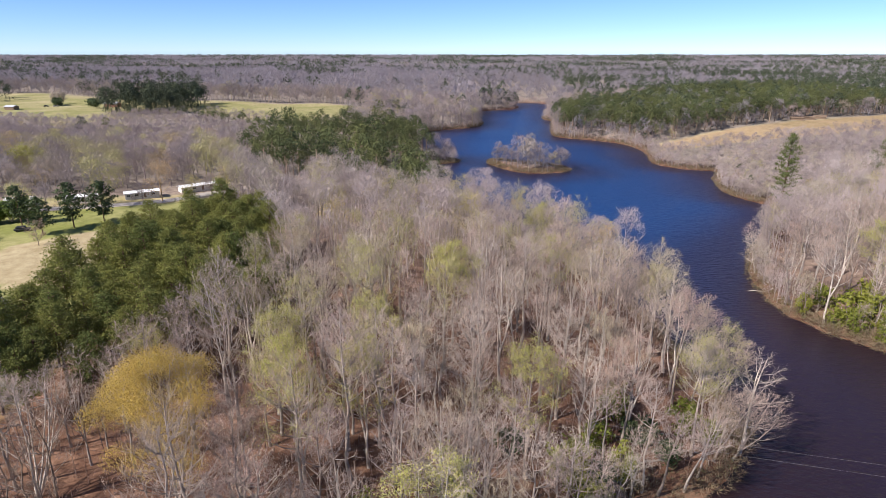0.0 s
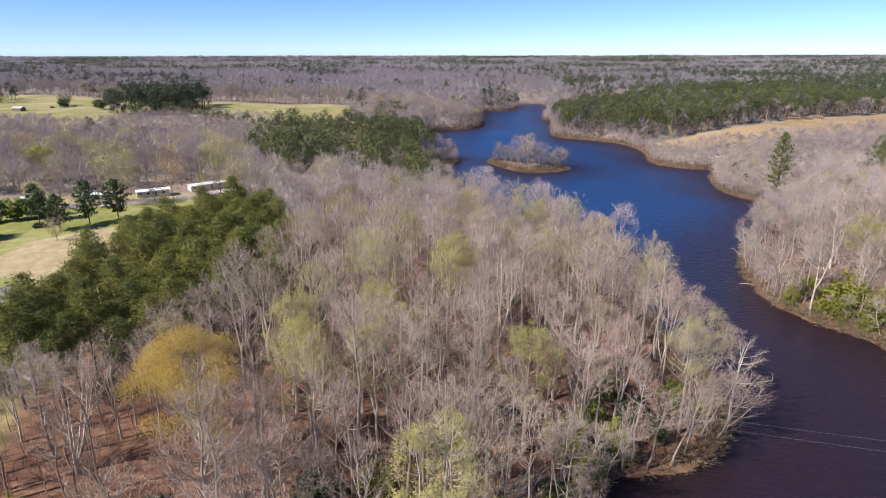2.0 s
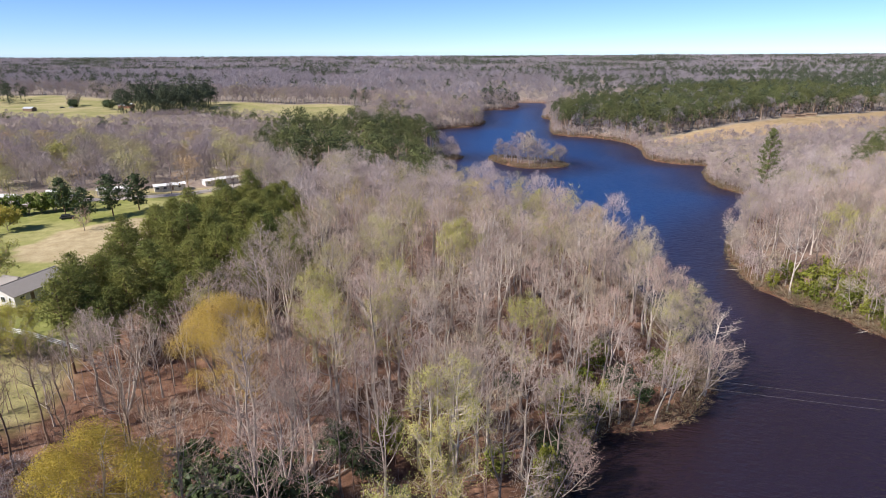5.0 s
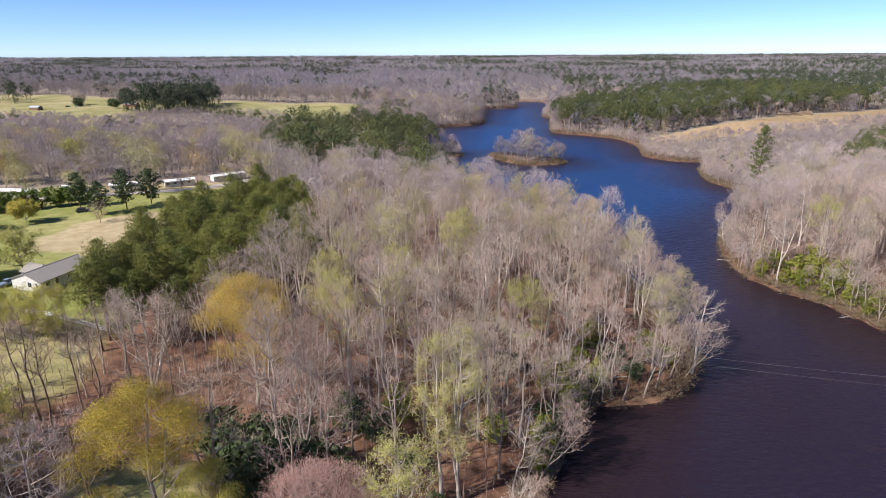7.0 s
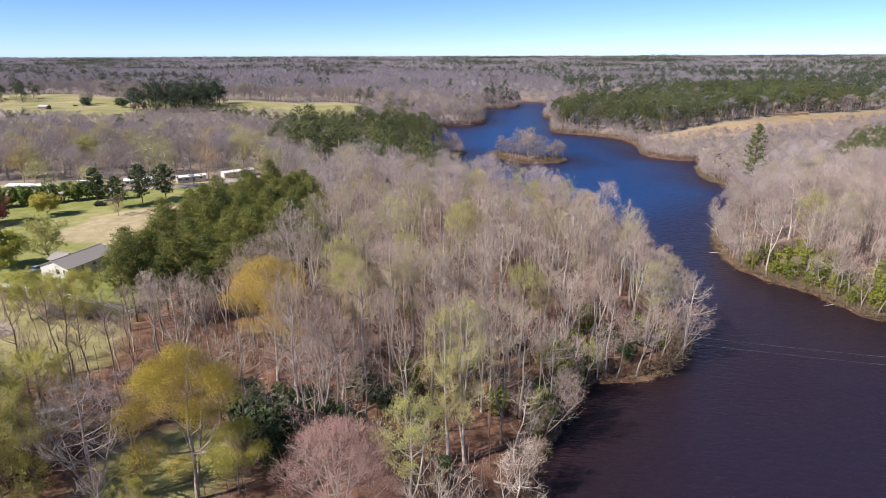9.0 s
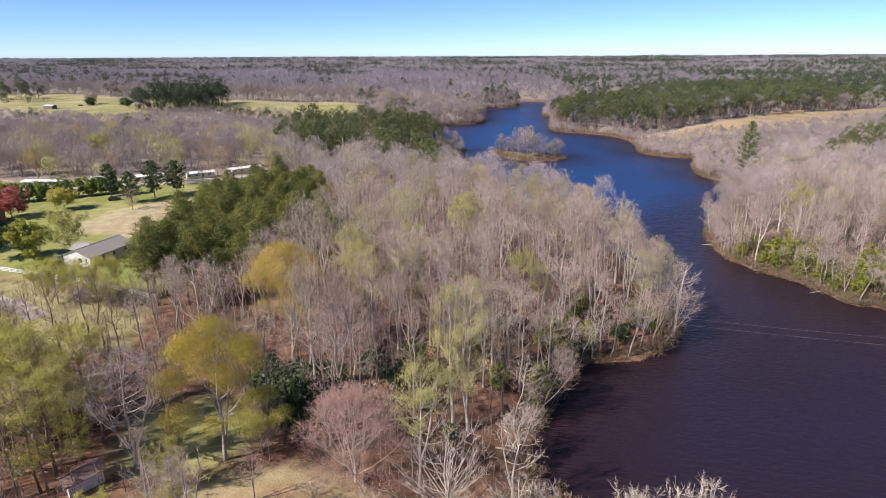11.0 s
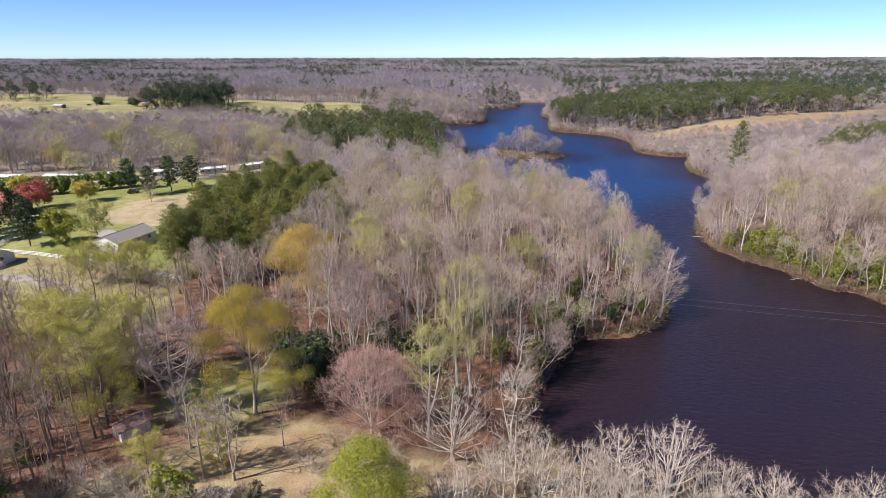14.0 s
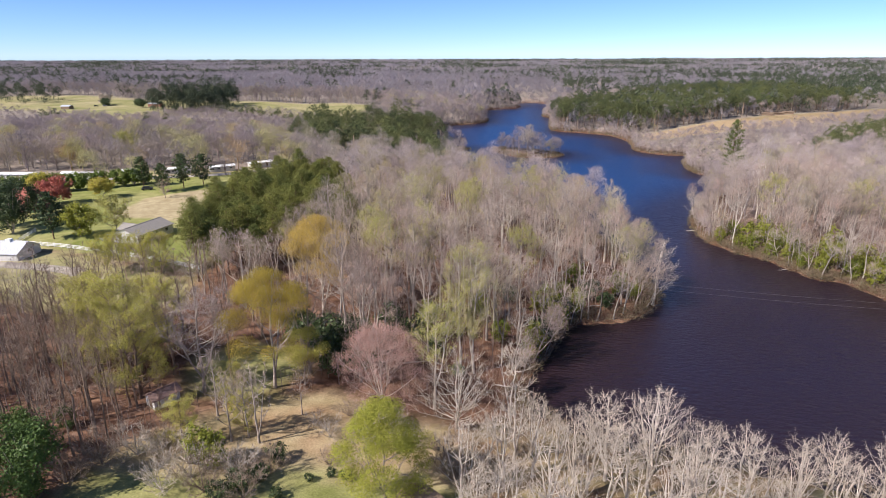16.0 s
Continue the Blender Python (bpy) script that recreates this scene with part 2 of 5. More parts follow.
# ---- the plan: shores, fields, woods ----
LEFT = [(300, -110), (240, -75), (170, -30), (110, 2), (70, 17), (50, 24), (35, 29), (25, 34), (18, 41), (17, 48), (21, 57), (25, 64), (29, 72), (32, 78),
        (38, 81), (47, 82), (52, 85), (58, 90), (62, 97), (63, 110), (62, 130), (61, 148), (58, 163), (53, 177), (48, 192), (43, 208), (34, 228), (22, 246),
        (9, 262), (3, 280), (0, 302), (-2, 335), (-3, 366), (8, 370), (18, 377), (8, 384), (-5, 388), (-8, 420), (-9, 470), (-6, 515), (6, 531), (34, 549)]
LEFT2 = [(46, 574), (44, 610), (49, 660), (52, 700), (80, 716), (95, 728), (104, 760), (102, 800), (125, 812)]
RIGHT = [(320, -70), (250, -30), (200, 15), (165, 45), (140, 72), (128, 96), (124, 109), (117, 113), (114, 122), (110, 132), (104, 140), (100, 153), (103, 174),
         (113, 196), (130, 220), (148, 240), (158, 261), (152, 276), (149, 288), (151, 304), (158, 325), (167, 345), (151, 353), (140, 372), (148, 410),
         (145, 446), (129, 468), (104, 485), (101, 505), (110, 560), (117, 598), (112, 624), (122, 660), (135, 735), (149, 790)]
ISLAND = [(36, 373), (40, 363), (47, 349), (59, 340), (73, 342), (82, 348), (77, 357), (66, 367), (52, 375), (43, 379)]
LAWN = [(-260, 96), (-135, 96), (-118, 106), (-90, 97), (-66, 88), (-66, 100), (-68, 122), (-69, 140), (-68, 165), (-66, 190), (-60, 204), (-74, 236), (-100, 234), (-140, 208), (-150, 200), (-260, 190)]
LAWN_DRY = [(-116, 142), (-70, 136), (-70, 165), (-70, 190), (-98, 188), (-112, 178), (-118, 168), (-122, 150)]
YARD = [(-64, -40), (-15, -40), (10, -10), (6, 20), (2, 30), (-12, 34), (-20, 38), (-34, 34), (-42, 27), (-50, 17)]
GLADE = [(-34, 32), (-27, 46), (-38, 55), (-50, 49), (-47, 34)]
SCRUB = [(-130, 92), (-118, 104), (-90, 95), (-66, 86), (-62, 70), (-80, 62), (-120, 72)]
FAR_FIELD = [(-600, 610), (-600, 800), (-500, 790), (-432, 745), (-370, 690), (-260, 676), (-198, 655), (-130, 650), (-66, 624), (-62, 545), (-96, 470), (-155, 507), (-228, 560),
             (-248, 535), (-270, 458), (-312, 480), (-405, 545)]
RIGHT_FIELD = [(160, 402), (160, 426), (208, 448), (288, 486), (410, 532), (610, 595), (670, 540), (410, 470), (315, 432), (240, 406), (190, 398)]
ROADSIDE = [(-260, 198), (-160, 207), (-95, 231), (-95, 240), (-165, 222), (-260, 214)]
PINES_NEAR = [(-70, 101), (-72, 122), (-71, 146), (-61, 184), (-46, 178), (-31, 144), (-28, 118), (-36, 106), (-46, 97), (-54, 87), (-60, 77), (-67, 84)]
PINES_MID = [(-97, 317), (-90, 391), (-44, 470), (-16, 455), (-6, 420), (2, 350), (3, 300), (8, 262), (2, 232), (-6, 222), (-29, 245), (-74, 256)]
PINES_FAR = [(-304, 548), (-286, 530), (-240, 526), (-226, 560), (-232, 625), (-256, 640), (-276, 600)]
PINES_ROW = [(-205, 520), (-150, 478), (-92, 440), (-38, 462), (-42, 440), (-92, 418), (-150, 452), (-208, 496)]
NEAR_BANK = [(8, -60), (7, 12), (4, 30), (20, 40), (60, 25), (120, 5), (180, -40), (180, -60)]
PINES_RIGHT = [(200, 276), (236, 318), (275, 356), (340, 398), (400, 400), (300, 300), (220, 262)]
PINES_SHORE = [(104, 488), (150, 446), (166, 432), (288, 490), (410, 538), (780, 660), (1100, 1150), (700, 1050), (420, 800), (250, 690), (150, 640), (115, 600)]


def smooth(points, n=6, closed=True):
    p = np.array(points, float)
    k = len(p)
    out = []
    for i in range(k if closed else k - 1):
        a, b, c, d = (p[(i + j) % k] if closed else p[min(max(i + j, 0), k - 1)] for j in (-1, 0, 1, 2))
        for u in np.linspace(0, 1, n, endpoint=False):
            out.append(0.5 * (2 * b + (c - a) * u + (2 * a - 5 * b + 4 * c - d) * u * u + (3 * b - a - 3 * c + d) * u ** 3))
    return np.array(out)


def signed(poly, x, y):
    """Distance to the outline of poly: positive inside."""
    shape = x.shape
    q = np.stack([x.ravel(), y.ravel()], 1)
    best, inside = np.full(len(q), 1e9), np.zeros(len(q), bool)
    for a, b in zip(poly, np.roll(poly, -1, 0)):
        e = b - a
        t = np.clip(((q - a) @ e) / max(e @ e, 1e-9), 0, 1)
        r = q - a - t[:, None] * e
        best = np.minimum(best, (r * r).sum(1))
        cross = (a[1] > q[:, 1]) != (b[1] > q[:, 1])
        if abs(e[1]) > 1e-9:
            inside ^= cross & (q[:, 0] < a[0] + (q[:, 1] - a[1]) * e[0] / e[1])
    d = np.sqrt(best)
    return np.where(inside, d, -d).reshape(shape)


LAKE_S = smooth(LEFT + LEFT2 + RIGHT[::-1], 4)
ISLAND_S = smooth(ISLAND, 4)


def waves(x, y, scale, seed):
    """Smooth noise between about -1 and 1."""
    r = np.random.RandomState(seed)
    out = np.zeros_like(x)
    for i in range(7):
        a, f, p = r.uniform(0, 6.28), r.uniform(0.6, 2.2) / scale, r.uniform(0, 6.28, 2)
        out += np.sin((x * math.cos(a) + y * math.sin(a)) * f * 6.28 + p[0]) * np.cos((x * math.sin(a) - y * math.cos(a)) * f * 4.1 + p[1])
    return out / 3.0


def land(x, y):
    """Distance from the water's edge, positive on land."""
    x, y = np.asarray(x, float), np.asarray(y, float)
    d = -signed(LAKE_S, x, y)
    near = np.abs(d) < 80
    return np.maximum(d, signed(ISLAND_S, x, y)) + np.where(near, 0.7 * waves(x, y, 14, 3), 0)


def height(x, y, d=None):
    x, y = np.asarray(x, float), np.asarray(y, float)
    d = land(x, y) if d is None else d
    up = np.clip(d, 0, None)
    z = 13.8 * (1 - np.exp(-up / 65)) + 0.35 * np.clip(up / 1.2, 0, 1) + np.clip(up / 120, 0, 1) * 0.8 * waves(x, y, 130, 5)
    z += np.clip((y - 700) / 3800, 0, 1.1) * 6 + np.clip((np.hypot(x, y) - 900) / 1500, 0, 1) * 3.5 * waves(x, y, 1500, 8)
    return np.where(d > 0, z, np.maximum(d * 0.25, -2.0))


def within(poly, x, y):
    return signed(np.array(poly, float), np.asarray(x, float), np.asarray(y, float))


# ---- building blocks ----
def mesh_np(name, v, f, material, tint=None, smooth_faces=False):
    me = bpy.data.meshes.new(name)
    v, f = np.asarray(v, np.float32), np.asarray(f, np.int32)
    k = f.shape[1]
    me.vertices.add(len(v))
    me.vertices.foreach_set("co", v.ravel())
    me.loops.add(f.size)
    me.loops.foreach_set("vertex_index", f.ravel())
    me.polygons.add(len(f))
    me.polygons.foreach_set("loop_start", np.arange(0, f.size, k, dtype=np.int32))
    if smooth_faces:
        me.polygons.foreach_set("use_smooth", np.ones(len(f), bool))
    for key, values in (tint or {}).items():
        me.attributes.new(key, "FLOAT", "POINT").data.foreach_set("value", np.asarray(values, np.float32))
    me.update(calc_edges=True)
    me.materials.append(material)
    return me


def part(name, bm, material, parent, label=""):
    me = bpy.data.meshes.new(name)
    bm.to_mesh(me)
    bm.free()
    me.materials.append(material)
    ob = new(name, me)
    ob.parent = parent
    return tagged(ob, label) if label else ob


def thing(name, m, label, category, group=""):
    ob = new(name)
    ob.matrix_basis = m
    ob.empty_display_size = 0.3
    return tagged(ob, label, category, group)


def boxes(*specs, bevel=0.0):
    """A bmesh of boxes (x0, y0, z0, x1, y1, z1)."""
    bm = bmesh.new()
    for x0, y0, z0, x1, y1, z1 in specs:
        r = bmesh.ops.create_cube(bm, size=1)
        for v in r["verts"]:
            v.co = ((x0 + x1) / 2 + v.co.x * (x1 - x0), (y0 + y1) / 2 + v.co.y * (y1 - y0), (z0 + z1) / 2 + v.co.z * (z1 - z0))
    if bevel:
        bmesh.ops.bevel(bm, geom=bm.edges[:], offset=bevel, segments=1, affect="EDGES")
    return bm


class Geo:
    """Collects triangles."""

    def __init__(self):
        self.v, self.f, self.n = [], [], 0

    def add(self, v, f):
        self.v.append(np.asarray(v, float).reshape(-1, 3))
        self.f.append(np.asarray(f, int).reshape(-1, 3) + self.n)
        self.n += len(self.v[-1])

    def tube(self, path, radii, sides):
        p = np.asarray(path, float)
        d = np.gradient(p, axis=0)
        d /= np.linalg.norm(d, axis=1)[:, None] + 1e-9
        ref = np.where(np.abs(d[:, 2:3]) > 0.9, np.array([[1.0, 0, 0]]), np.array([[0, 0, 1.0]]))
        a = np.cross(d, ref)
        a /= np.linalg.norm(a, axis=1)[:, None] + 1e-9
        b = np.cross(d, a)
        t = np.arange(sides) * 2 * math.pi / sides
        ring = p[:, None] + np.asarray(radii)[:, None, None] * (np.cos(t)[None, :, None] * a[:, None] + np.sin(t)[None, :, None] * b[:, None])
        f = []
        for i in range(len(p) - 1):
            for j in range(sides):
                q = [i * sides + j, i * sides + (j + 1) % sides, (i + 1) * sides + (j + 1) % sides, (i + 1) * sides + j]
                f += [(q[0], q[1], q[2]), (q[0], q[2], q[3])]
        self.add(ring.reshape(-1, 3), f)

    def blades(self, p, d, w, rng):
        """One tapering sliver for each root p and way d."""
        s = np.cross(d, rng.normal(size=d.shape))
        s /= np.linalg.norm(s, axis=1)[:, None] + 1e-9
        w = np.broadcast_to(np.asarray(w, float), (len(p),))[:, None]
        v = np.stack([p - s * w / 2, p + s * w / 2, p + d], 1).reshape(-1, 3)
        self.add(v, np.arange(len(v)).reshape(-1, 3))

    def leaves(self, c, size, rng, out=None, wild=0.55):
        """Small three-cornered leaf tufts, turned at random, or mostly facing out."""
        a, b = rng.normal(size=c.shape), rng.normal(size=c.shape)
        a /= np.linalg.norm(a, axis=1)[:, None]
        if out is not None:
            n = unit(unit(out) + rng.normal(size=c.shape) * wild)
            a = unit(a - n * (a * n).sum(1)[:, None])
            b = np.cross(n, a)
        b -= a * (a * b).sum(1)[:, None]
        b /= np.linalg.norm(b, axis=1)[:, None]
        s = np.broadcast_to(np.asarray(size, float), (len(c),))[:, None] * rng.uniform(0.7, 1.3, (len(c), 1))
        v = np.stack([c + a * s * 0.62, c - a * s * 0.4 + b * s * 0.5, c - a * s * 0.4 - b * s * 0.5], 1).reshape(-1, 3)
        self.add(v, np.arange(len(v)).reshape(-1, 3))

    def arrays(self):
        return np.concatenate(self.v), np.concatenate(self.f)


def unit(v):
    return v / (np.linalg.norm(v, axis=-1, keepdims=True) + 1e-9)


def grow(seed, h, base=0.4, spread=5.0, n1=26, n2=7, n3=9, rise=1.0, girth=0.011, twig=1.0, wide=0.027, up=0.3, fork=1, fine=True, lean=0.03, dome=0.26, low=0.35):
    """A bare tree: trunk and limbs in one Geo, twigs in another; also the twig ends. The limbs reach for a domed crown."""
    rng = np.random.RandomState(seed)
    wood, fuzz = Geo(), Geo()
    r0 = h * girth
    bend = rng.normal(size=2) * h * lean
    zs = np.linspace(0, 1, 7 if fine else 4)
    trunk = np.stack([bend[0] * zs ** 2, bend[1] * zs ** 2, zs * h * 0.94], 1)
    trunk[1:-1, :2] += rng.normal(size=(len(zs) - 2, 2)) * h * 0.008
    wood.tube(trunk, r0 * (1 - zs * 0.88) + 0.012 + np.where(zs == 0, r0 * 0.35, 0), 6 if fine else 3)
    stems = [(trunk, r0)]
    for k in range(fork - 1):
        a = rng.uniform(0, 6.28)
        z0 = rng.uniform(0.04, base * 0.8)
        s = np.array([np.interp(z0, zs, trunk[:, i]) for i in range(3)])
        tip = np.array([math.cos(a) * spread * 0.6, math.sin(a) * spread * 0.6, h * rng.uniform(0.8, 0.92)])
        u = np.linspace(0, 1, 5)[:, None]
        path = s + (tip - s) * np.concatenate([u ** 0.75, u ** 0.75, u], 1) + rng.normal(size=(5, 3)) * h * 0.01 * u
        wood.tube(path, r0 * (0.74 - 0.64 * u[:, 0]), 5 if fine else 3)
        stems.append((path, r0 * 0.72))
    ends, P, D = [], [], []
    t = np.linspace(0, 1, 5 if fine else 4)[:, None]
    for i in range(n1):
        path, r = stems[i % len(stems)]
        a = i * 2.399 + rng.uniform(-0.35, 0.35)
        q = math.sqrt((i + 0.5) / n1) * rng.uniform(0.85, 1.1)
        top = h * (1 - dome * q * q - rng.uniform(0, 0.07))
        if rng.uniform() < low:
            top = h * rng.uniform(base + 0.12, 1 - dome * q * q)
            q = max(q, 0.55)
        end = np.array([math.cos(a) * q * spread + bend[0] * 0.8, math.sin(a) * q * spread + bend[1] * 0.8, top])
        zr = min(max(top - q * spread * rng.uniform(0.45, 1.15) * rise - 0.8, h * base * rng.uniform(0.75, 1.2)), h * 0.9)
        uz = np.interp(zr, path[:, 2], np.linspace(0, 1, len(path)))
        root = np.array([np.interp(uz, np.linspace(0, 1, len(path)), path[:, j]) for j in range(3)])
        way = end - root
        ln = np.linalg.norm(way)
        ctrl = root + way * 0.5 + np.array([way[0], way[1], -0.6 * ln]) * 0.14 * rise
        limb = (1 - t) ** 2 * root + 2 * t * (1 - t) * ctrl + t ** 2 * end + rng.normal(size=(len(t), 3)) * ln * 0.02 * t
        rr = max(0.025, r * (0.46 - 0.3 * uz))
        wood.tube(limb, rr * (1 - 0.85 * t[:, 0]) + 0.004, 4 if fine else 3)
        d = unit(end - ctrl)
        for j in range(n2):
            w = 1 - rng.uniform(0, 0.7) ** 1.2
            s = np.array([np.interp(w, t[:, 0], limb[:, m]) for m in range(3)])
            dd = unit(d + rng.normal(size=3) * 0.75 + np.array([0, 0, 0.12 * rise]))
            l2 = (0.4 + 0.22 * ln) * rng.uniform(0.5, 1.0)
            e = s + dd * l2 + np.array([0, 0, up * 0.6 * l2]) + rng.normal(size=3) * 0.06 * l2
            bend2 = s + dd * l2 * 0.55
            if fine:
                wood.tube(np.stack([s, bend2, e]), np.array([rr * 0.28 + 0.01, rr * 0.15 + 0.009, 0.006]), 3)
            else:
                P.append(s[None]), D.append((e - s)[None])
            m = rng.uniform(0.1, 1.0, (n3, 1))
            roots = np.where(m < 0.55, s + (bend2 - s) * m / 0.55, bend2 + (e - bend2) * (m - 0.55) / 0.45)
            dirs = unit(dd + rng.normal(size=(n3, 3)) * 0.6 + np.array([0, 0, up * rise])) * twig * rng.uniform(0.45, 1.15, (n3, 1))
            fuzz.blades(roots, dirs, wide, rng)
            ends.append(roots + dirs * 0.8)
    if P:
        fuzz.blades(np.concatenate(P), np.concatenate(D), wide * 1.8, rng)
    return wood, fuzz, np.concatenate(ends), rng


def far_bare(seed, h, n, wide, spread, base=0.35, stem=True, leafy=0.0, reach=0.55):
    """A bare tree as it reads from far off: a stem and a rounded haze of slivers."""
    rng = np.random.RandomState(seed)
    g = Geo()
    if stem:
        g.tube(np.array([[0, 0, 0], [0.1, 0, h * 0.5], [0, 0.1, h * 0.85]]), [h * 0.012, h * 0.009, 0.05], 3)
    d = unit(rng.normal(size=(n, 3)) + np.array([0, 0, 0.35]))
    mid, half = h * (1 + base) / 2, h * (1 - base) / 2
    lump = 1 + 0.18 * np.sin(d[:, 0:1] * 5 + seed) * np.cos(d[:, 1:2] * 4 + seed * 2)
    p = d * rng.uniform(0.3, 0.8, (n, 1)) ** 0.6 * np.array([spread, spread, half]) * 0.8 * lump + np.array([0, 0, mid])
    if leafy:
        g.leaves(p, leafy, rng, d + np.array([0, 0, 0.5]), 0.45)
        return g.arrays()
    w = unit(d * np.array([1, 1, 0.8]) + rng.normal(size=(n, 3)) * 0.45 + np.array([0, 0, 0.35]))
    g.blades(p, w * spread * reach * rng.uniform(0.6, 1.3, (n, 1)), wide, rng)
    return g.arrays()


def haze(seed, h, spread, base, n, length, wide, lobes=9, comb=0.7, limbs=True, stem=0.011, leafy=0.0, droop=0.5, floor=0.0, up=0.6):
    """A tree seen from afar: stem, limbs and rounded lobes of fine slivers or tufts, laid over one another to a domed crown."""
    rng = np.random.RandomState(seed)
    g = Geo()
    C, R = [], []
    for k in range(lobes):
        a, q = k * 2.399 + rng.uniform(-0.3, 0.3), math.sqrt((k + 0.35) / lobes) * 0.72
        r = spread * rng.uniform(0.34, 0.5)
        top = h * (1 - (1 - base) * droop * q * q - rng.uniform(0, 0.10)) - r * 0.85
        if k % 3 == 2:
            top = max(h * base + r * 0.5, top - h * (1 - base) * rng.uniform(0.15, 0.4))
        C.append((math.cos(a) * q * spread, math.sin(a) * q * spread, max(top, r * 0.6 + floor)))
        R.append(r)
    C, R = np.array(C), np.array(R)
    if stem:
        g.tube(np.array([[0, 0, 0], [0.1, 0, h * 0.45], [0, 0.1, h * 0.85]]), [h * stem, h * stem * 0.7, 0.04], 4)
        if limbs:
            for c in C:
                root = np.array([0, 0, max(h * base * 0.75, c[2] - spread * 0.9)])
                g.tube(np.stack([root, (root + c) / 2 + np.array([0, 0, -0.06 * h]), c + np.array([0, 0, 0.3])]), [h * stem * 0.4, h * stem * 0.25, 0.03], 3)
    k = rng.randint(0, lobes, n)
    d = unit(rng.normal(size=(n, 3)) + np.array([0, 0, 0.35]))
    p = C[k] + d * (R[k] * rng.uniform(0.55, 1.08, n))[:, None] * np.array([1, 1, 0.85])
    nn = unit(d + rng.normal(size=(n, 3)) * 0.25)
    if leafy:
        g.leaves(p, leafy, rng, nn, 0.3)
        return g.arrays()
    al = unit(np.cross(nn, rng.normal(size=(n, 3)))) + d * comb + np.array([0, 0, up])
    al = unit(al) * length * rng.uniform(0.6, 1.3, (n, 1))
    s = unit(np.cross(al, nn)) * wide / 2
    v = np.stack([p - al * 0.5 - s, p - al * 0.5 + s, p + al * 0.5], 1).reshape(-1, 3)
    g.add(v, np.arange(len(v)).reshape(-1, 3))
    return g.arrays()


def both(a, b):
    return np.concatenate([a[0], b[0]]), np.concatenate([a[1], b[1] + len(a[0])])


def conifer(seed, h, base=0.45, spread=3.2, n=46, tufts=34, size=0.5, sides=5, round_top=True, needles=0.0):
    """Trunk with boughs, and needle tufts gathered in pads round the bough ends."""
    rng = np.random.RandomState(seed)
    wood, fuzz = Geo(), Geo()
    zs = np.linspace(0, 1, 4)
    b = rng.normal(size=2) * h * 0.02
    trunk = np.stack([b[0] * zs, b[1] * zs, zs * h * 0.96], 1)
    wood.tube(trunk, h * 0.014 * (1 - 0.85 * zs) + 0.02, sides)
    c, outs = [], []
    for i in range(n):
        u = (i + rng.uniform(0, 1)) / n
        z = h * (base + (1 - base) * u)
        prof = math.sin(math.pi * min(1, 0.22 + 0.72 * u)) if round_top else 1.05 * (1 - u) + 0.06
        a, ln = i * 2.4 + rng.uniform(-0.4, 0.4), spread * prof * rng.uniform(0.6, 1.1)
        root = np.array([b[0] * z / h, b[1] * z / h, z - ln * 0.15])
        tip = root + np.array([math.cos(a) * ln, math.sin(a) * ln, ln * (0.35 if round_top else 0.0)])
        if sides > 3:
            wood.tube(np.stack([root, tip]), [0.05, 0.015], 3)
        k = max(3, int(tufts * (0.6 + 0.8 * prof)))
        w = rng.uniform(0.35, 1.1, (k, 1))
        off = rng.normal(size=(k, 3)) * np.array([0.16, 0.16, 0.10]) * spread * 0.62
        c.append(root + (tip - root) * w + off)
        outs.append(unit(off) + unit(tip - root) * 0.5 + np.array([0, 0, 0.55]))
    c = np.concatenate(c)
    c[:, 2] = np.minimum(c[:, 2], h * 1.02)
    pad = np.concatenate(outs)
    fuzz.leaves(c, size, rng, pad, 0.6)
    if needles:
        pick = rng.randint(0, len(c), int(len(c) * needles))
        fuzz.blades(c[pick], unit(unit(pad[pick]) + rng.normal(size=(len(pick), 3)) * 0.5) * size * 1.6 * rng.uniform(0.7, 1.2, (len(pick), 1)), size * 0.3, rng)
    return wood, fuzz


def scatter(x0, y0, x1, y1, step, seed, jitter=0.45):
    r = np.random.RandomState(seed)
    x, y = np.meshgrid(np.arange(x0, x1, step), np.arange(y0, y1, step))
    x = x + (np.arange(x.shape[0])[:, None] % 2) * step * 0.5
    x, y = x.ravel() + r.uniform(-1, 1, x.size) * step * jitter, y.ravel() + r.uniform(-1, 1, x.size) * step * jitter
    keep = np.abs(x) < 0.83 * (y + 60) + 35
    return x[keep], y[keep], r


def strew(name, variants, x, y, scale, material, label, category, seed, sink=0.15, smooth_faces=False):
    """Many far trees joined into one mesh."""
    if not len(x):
        return None
    r = np.random.RandomState(seed)
    z = height(x, y) - sink
    pick, turn, tint = r.randint(0, len(variants), len(x)), r.uniform(0, 6.28, len(x)), r.uniform(0, 1, len(x))
    V, F, T, n = [], [], [], 0
    for k, (v, f) in enumerate(variants):
        i = np.where(pick == k)[0]
        if not len(i):
            continue
        c, s, q = np.cos(turn[i])[:, None], np.sin(turn[i])[:, None], scale[i][:, None]
        w = np.stack([(v[:, 0] * c - v[:, 1] * s) * q + x[i][:, None], (v[:, 0] * s + v[:, 1] * c) * q + y[i][:, None],
                      v[None, :, 2] * q * r.uniform(0.88, 1.12, (len(i), 1)) + z[i][:, None]], -1)
        V.append(w.reshape(-1, 3))
        F.append((f[None] + (np.arange(len(i)) * len(v))[:, None, None]).reshape(-1, 3) + n)
        T.append(np.repeat(tint[i], len(v)))
        n += len(i) * len(v)
    me = mesh_np(name, np.concatenate(V), np.concatenate(F), material, {"tint": np.concatenate(T)}, smooth_faces)
    return tagged(new(name, me), label, category, kind="stuff")


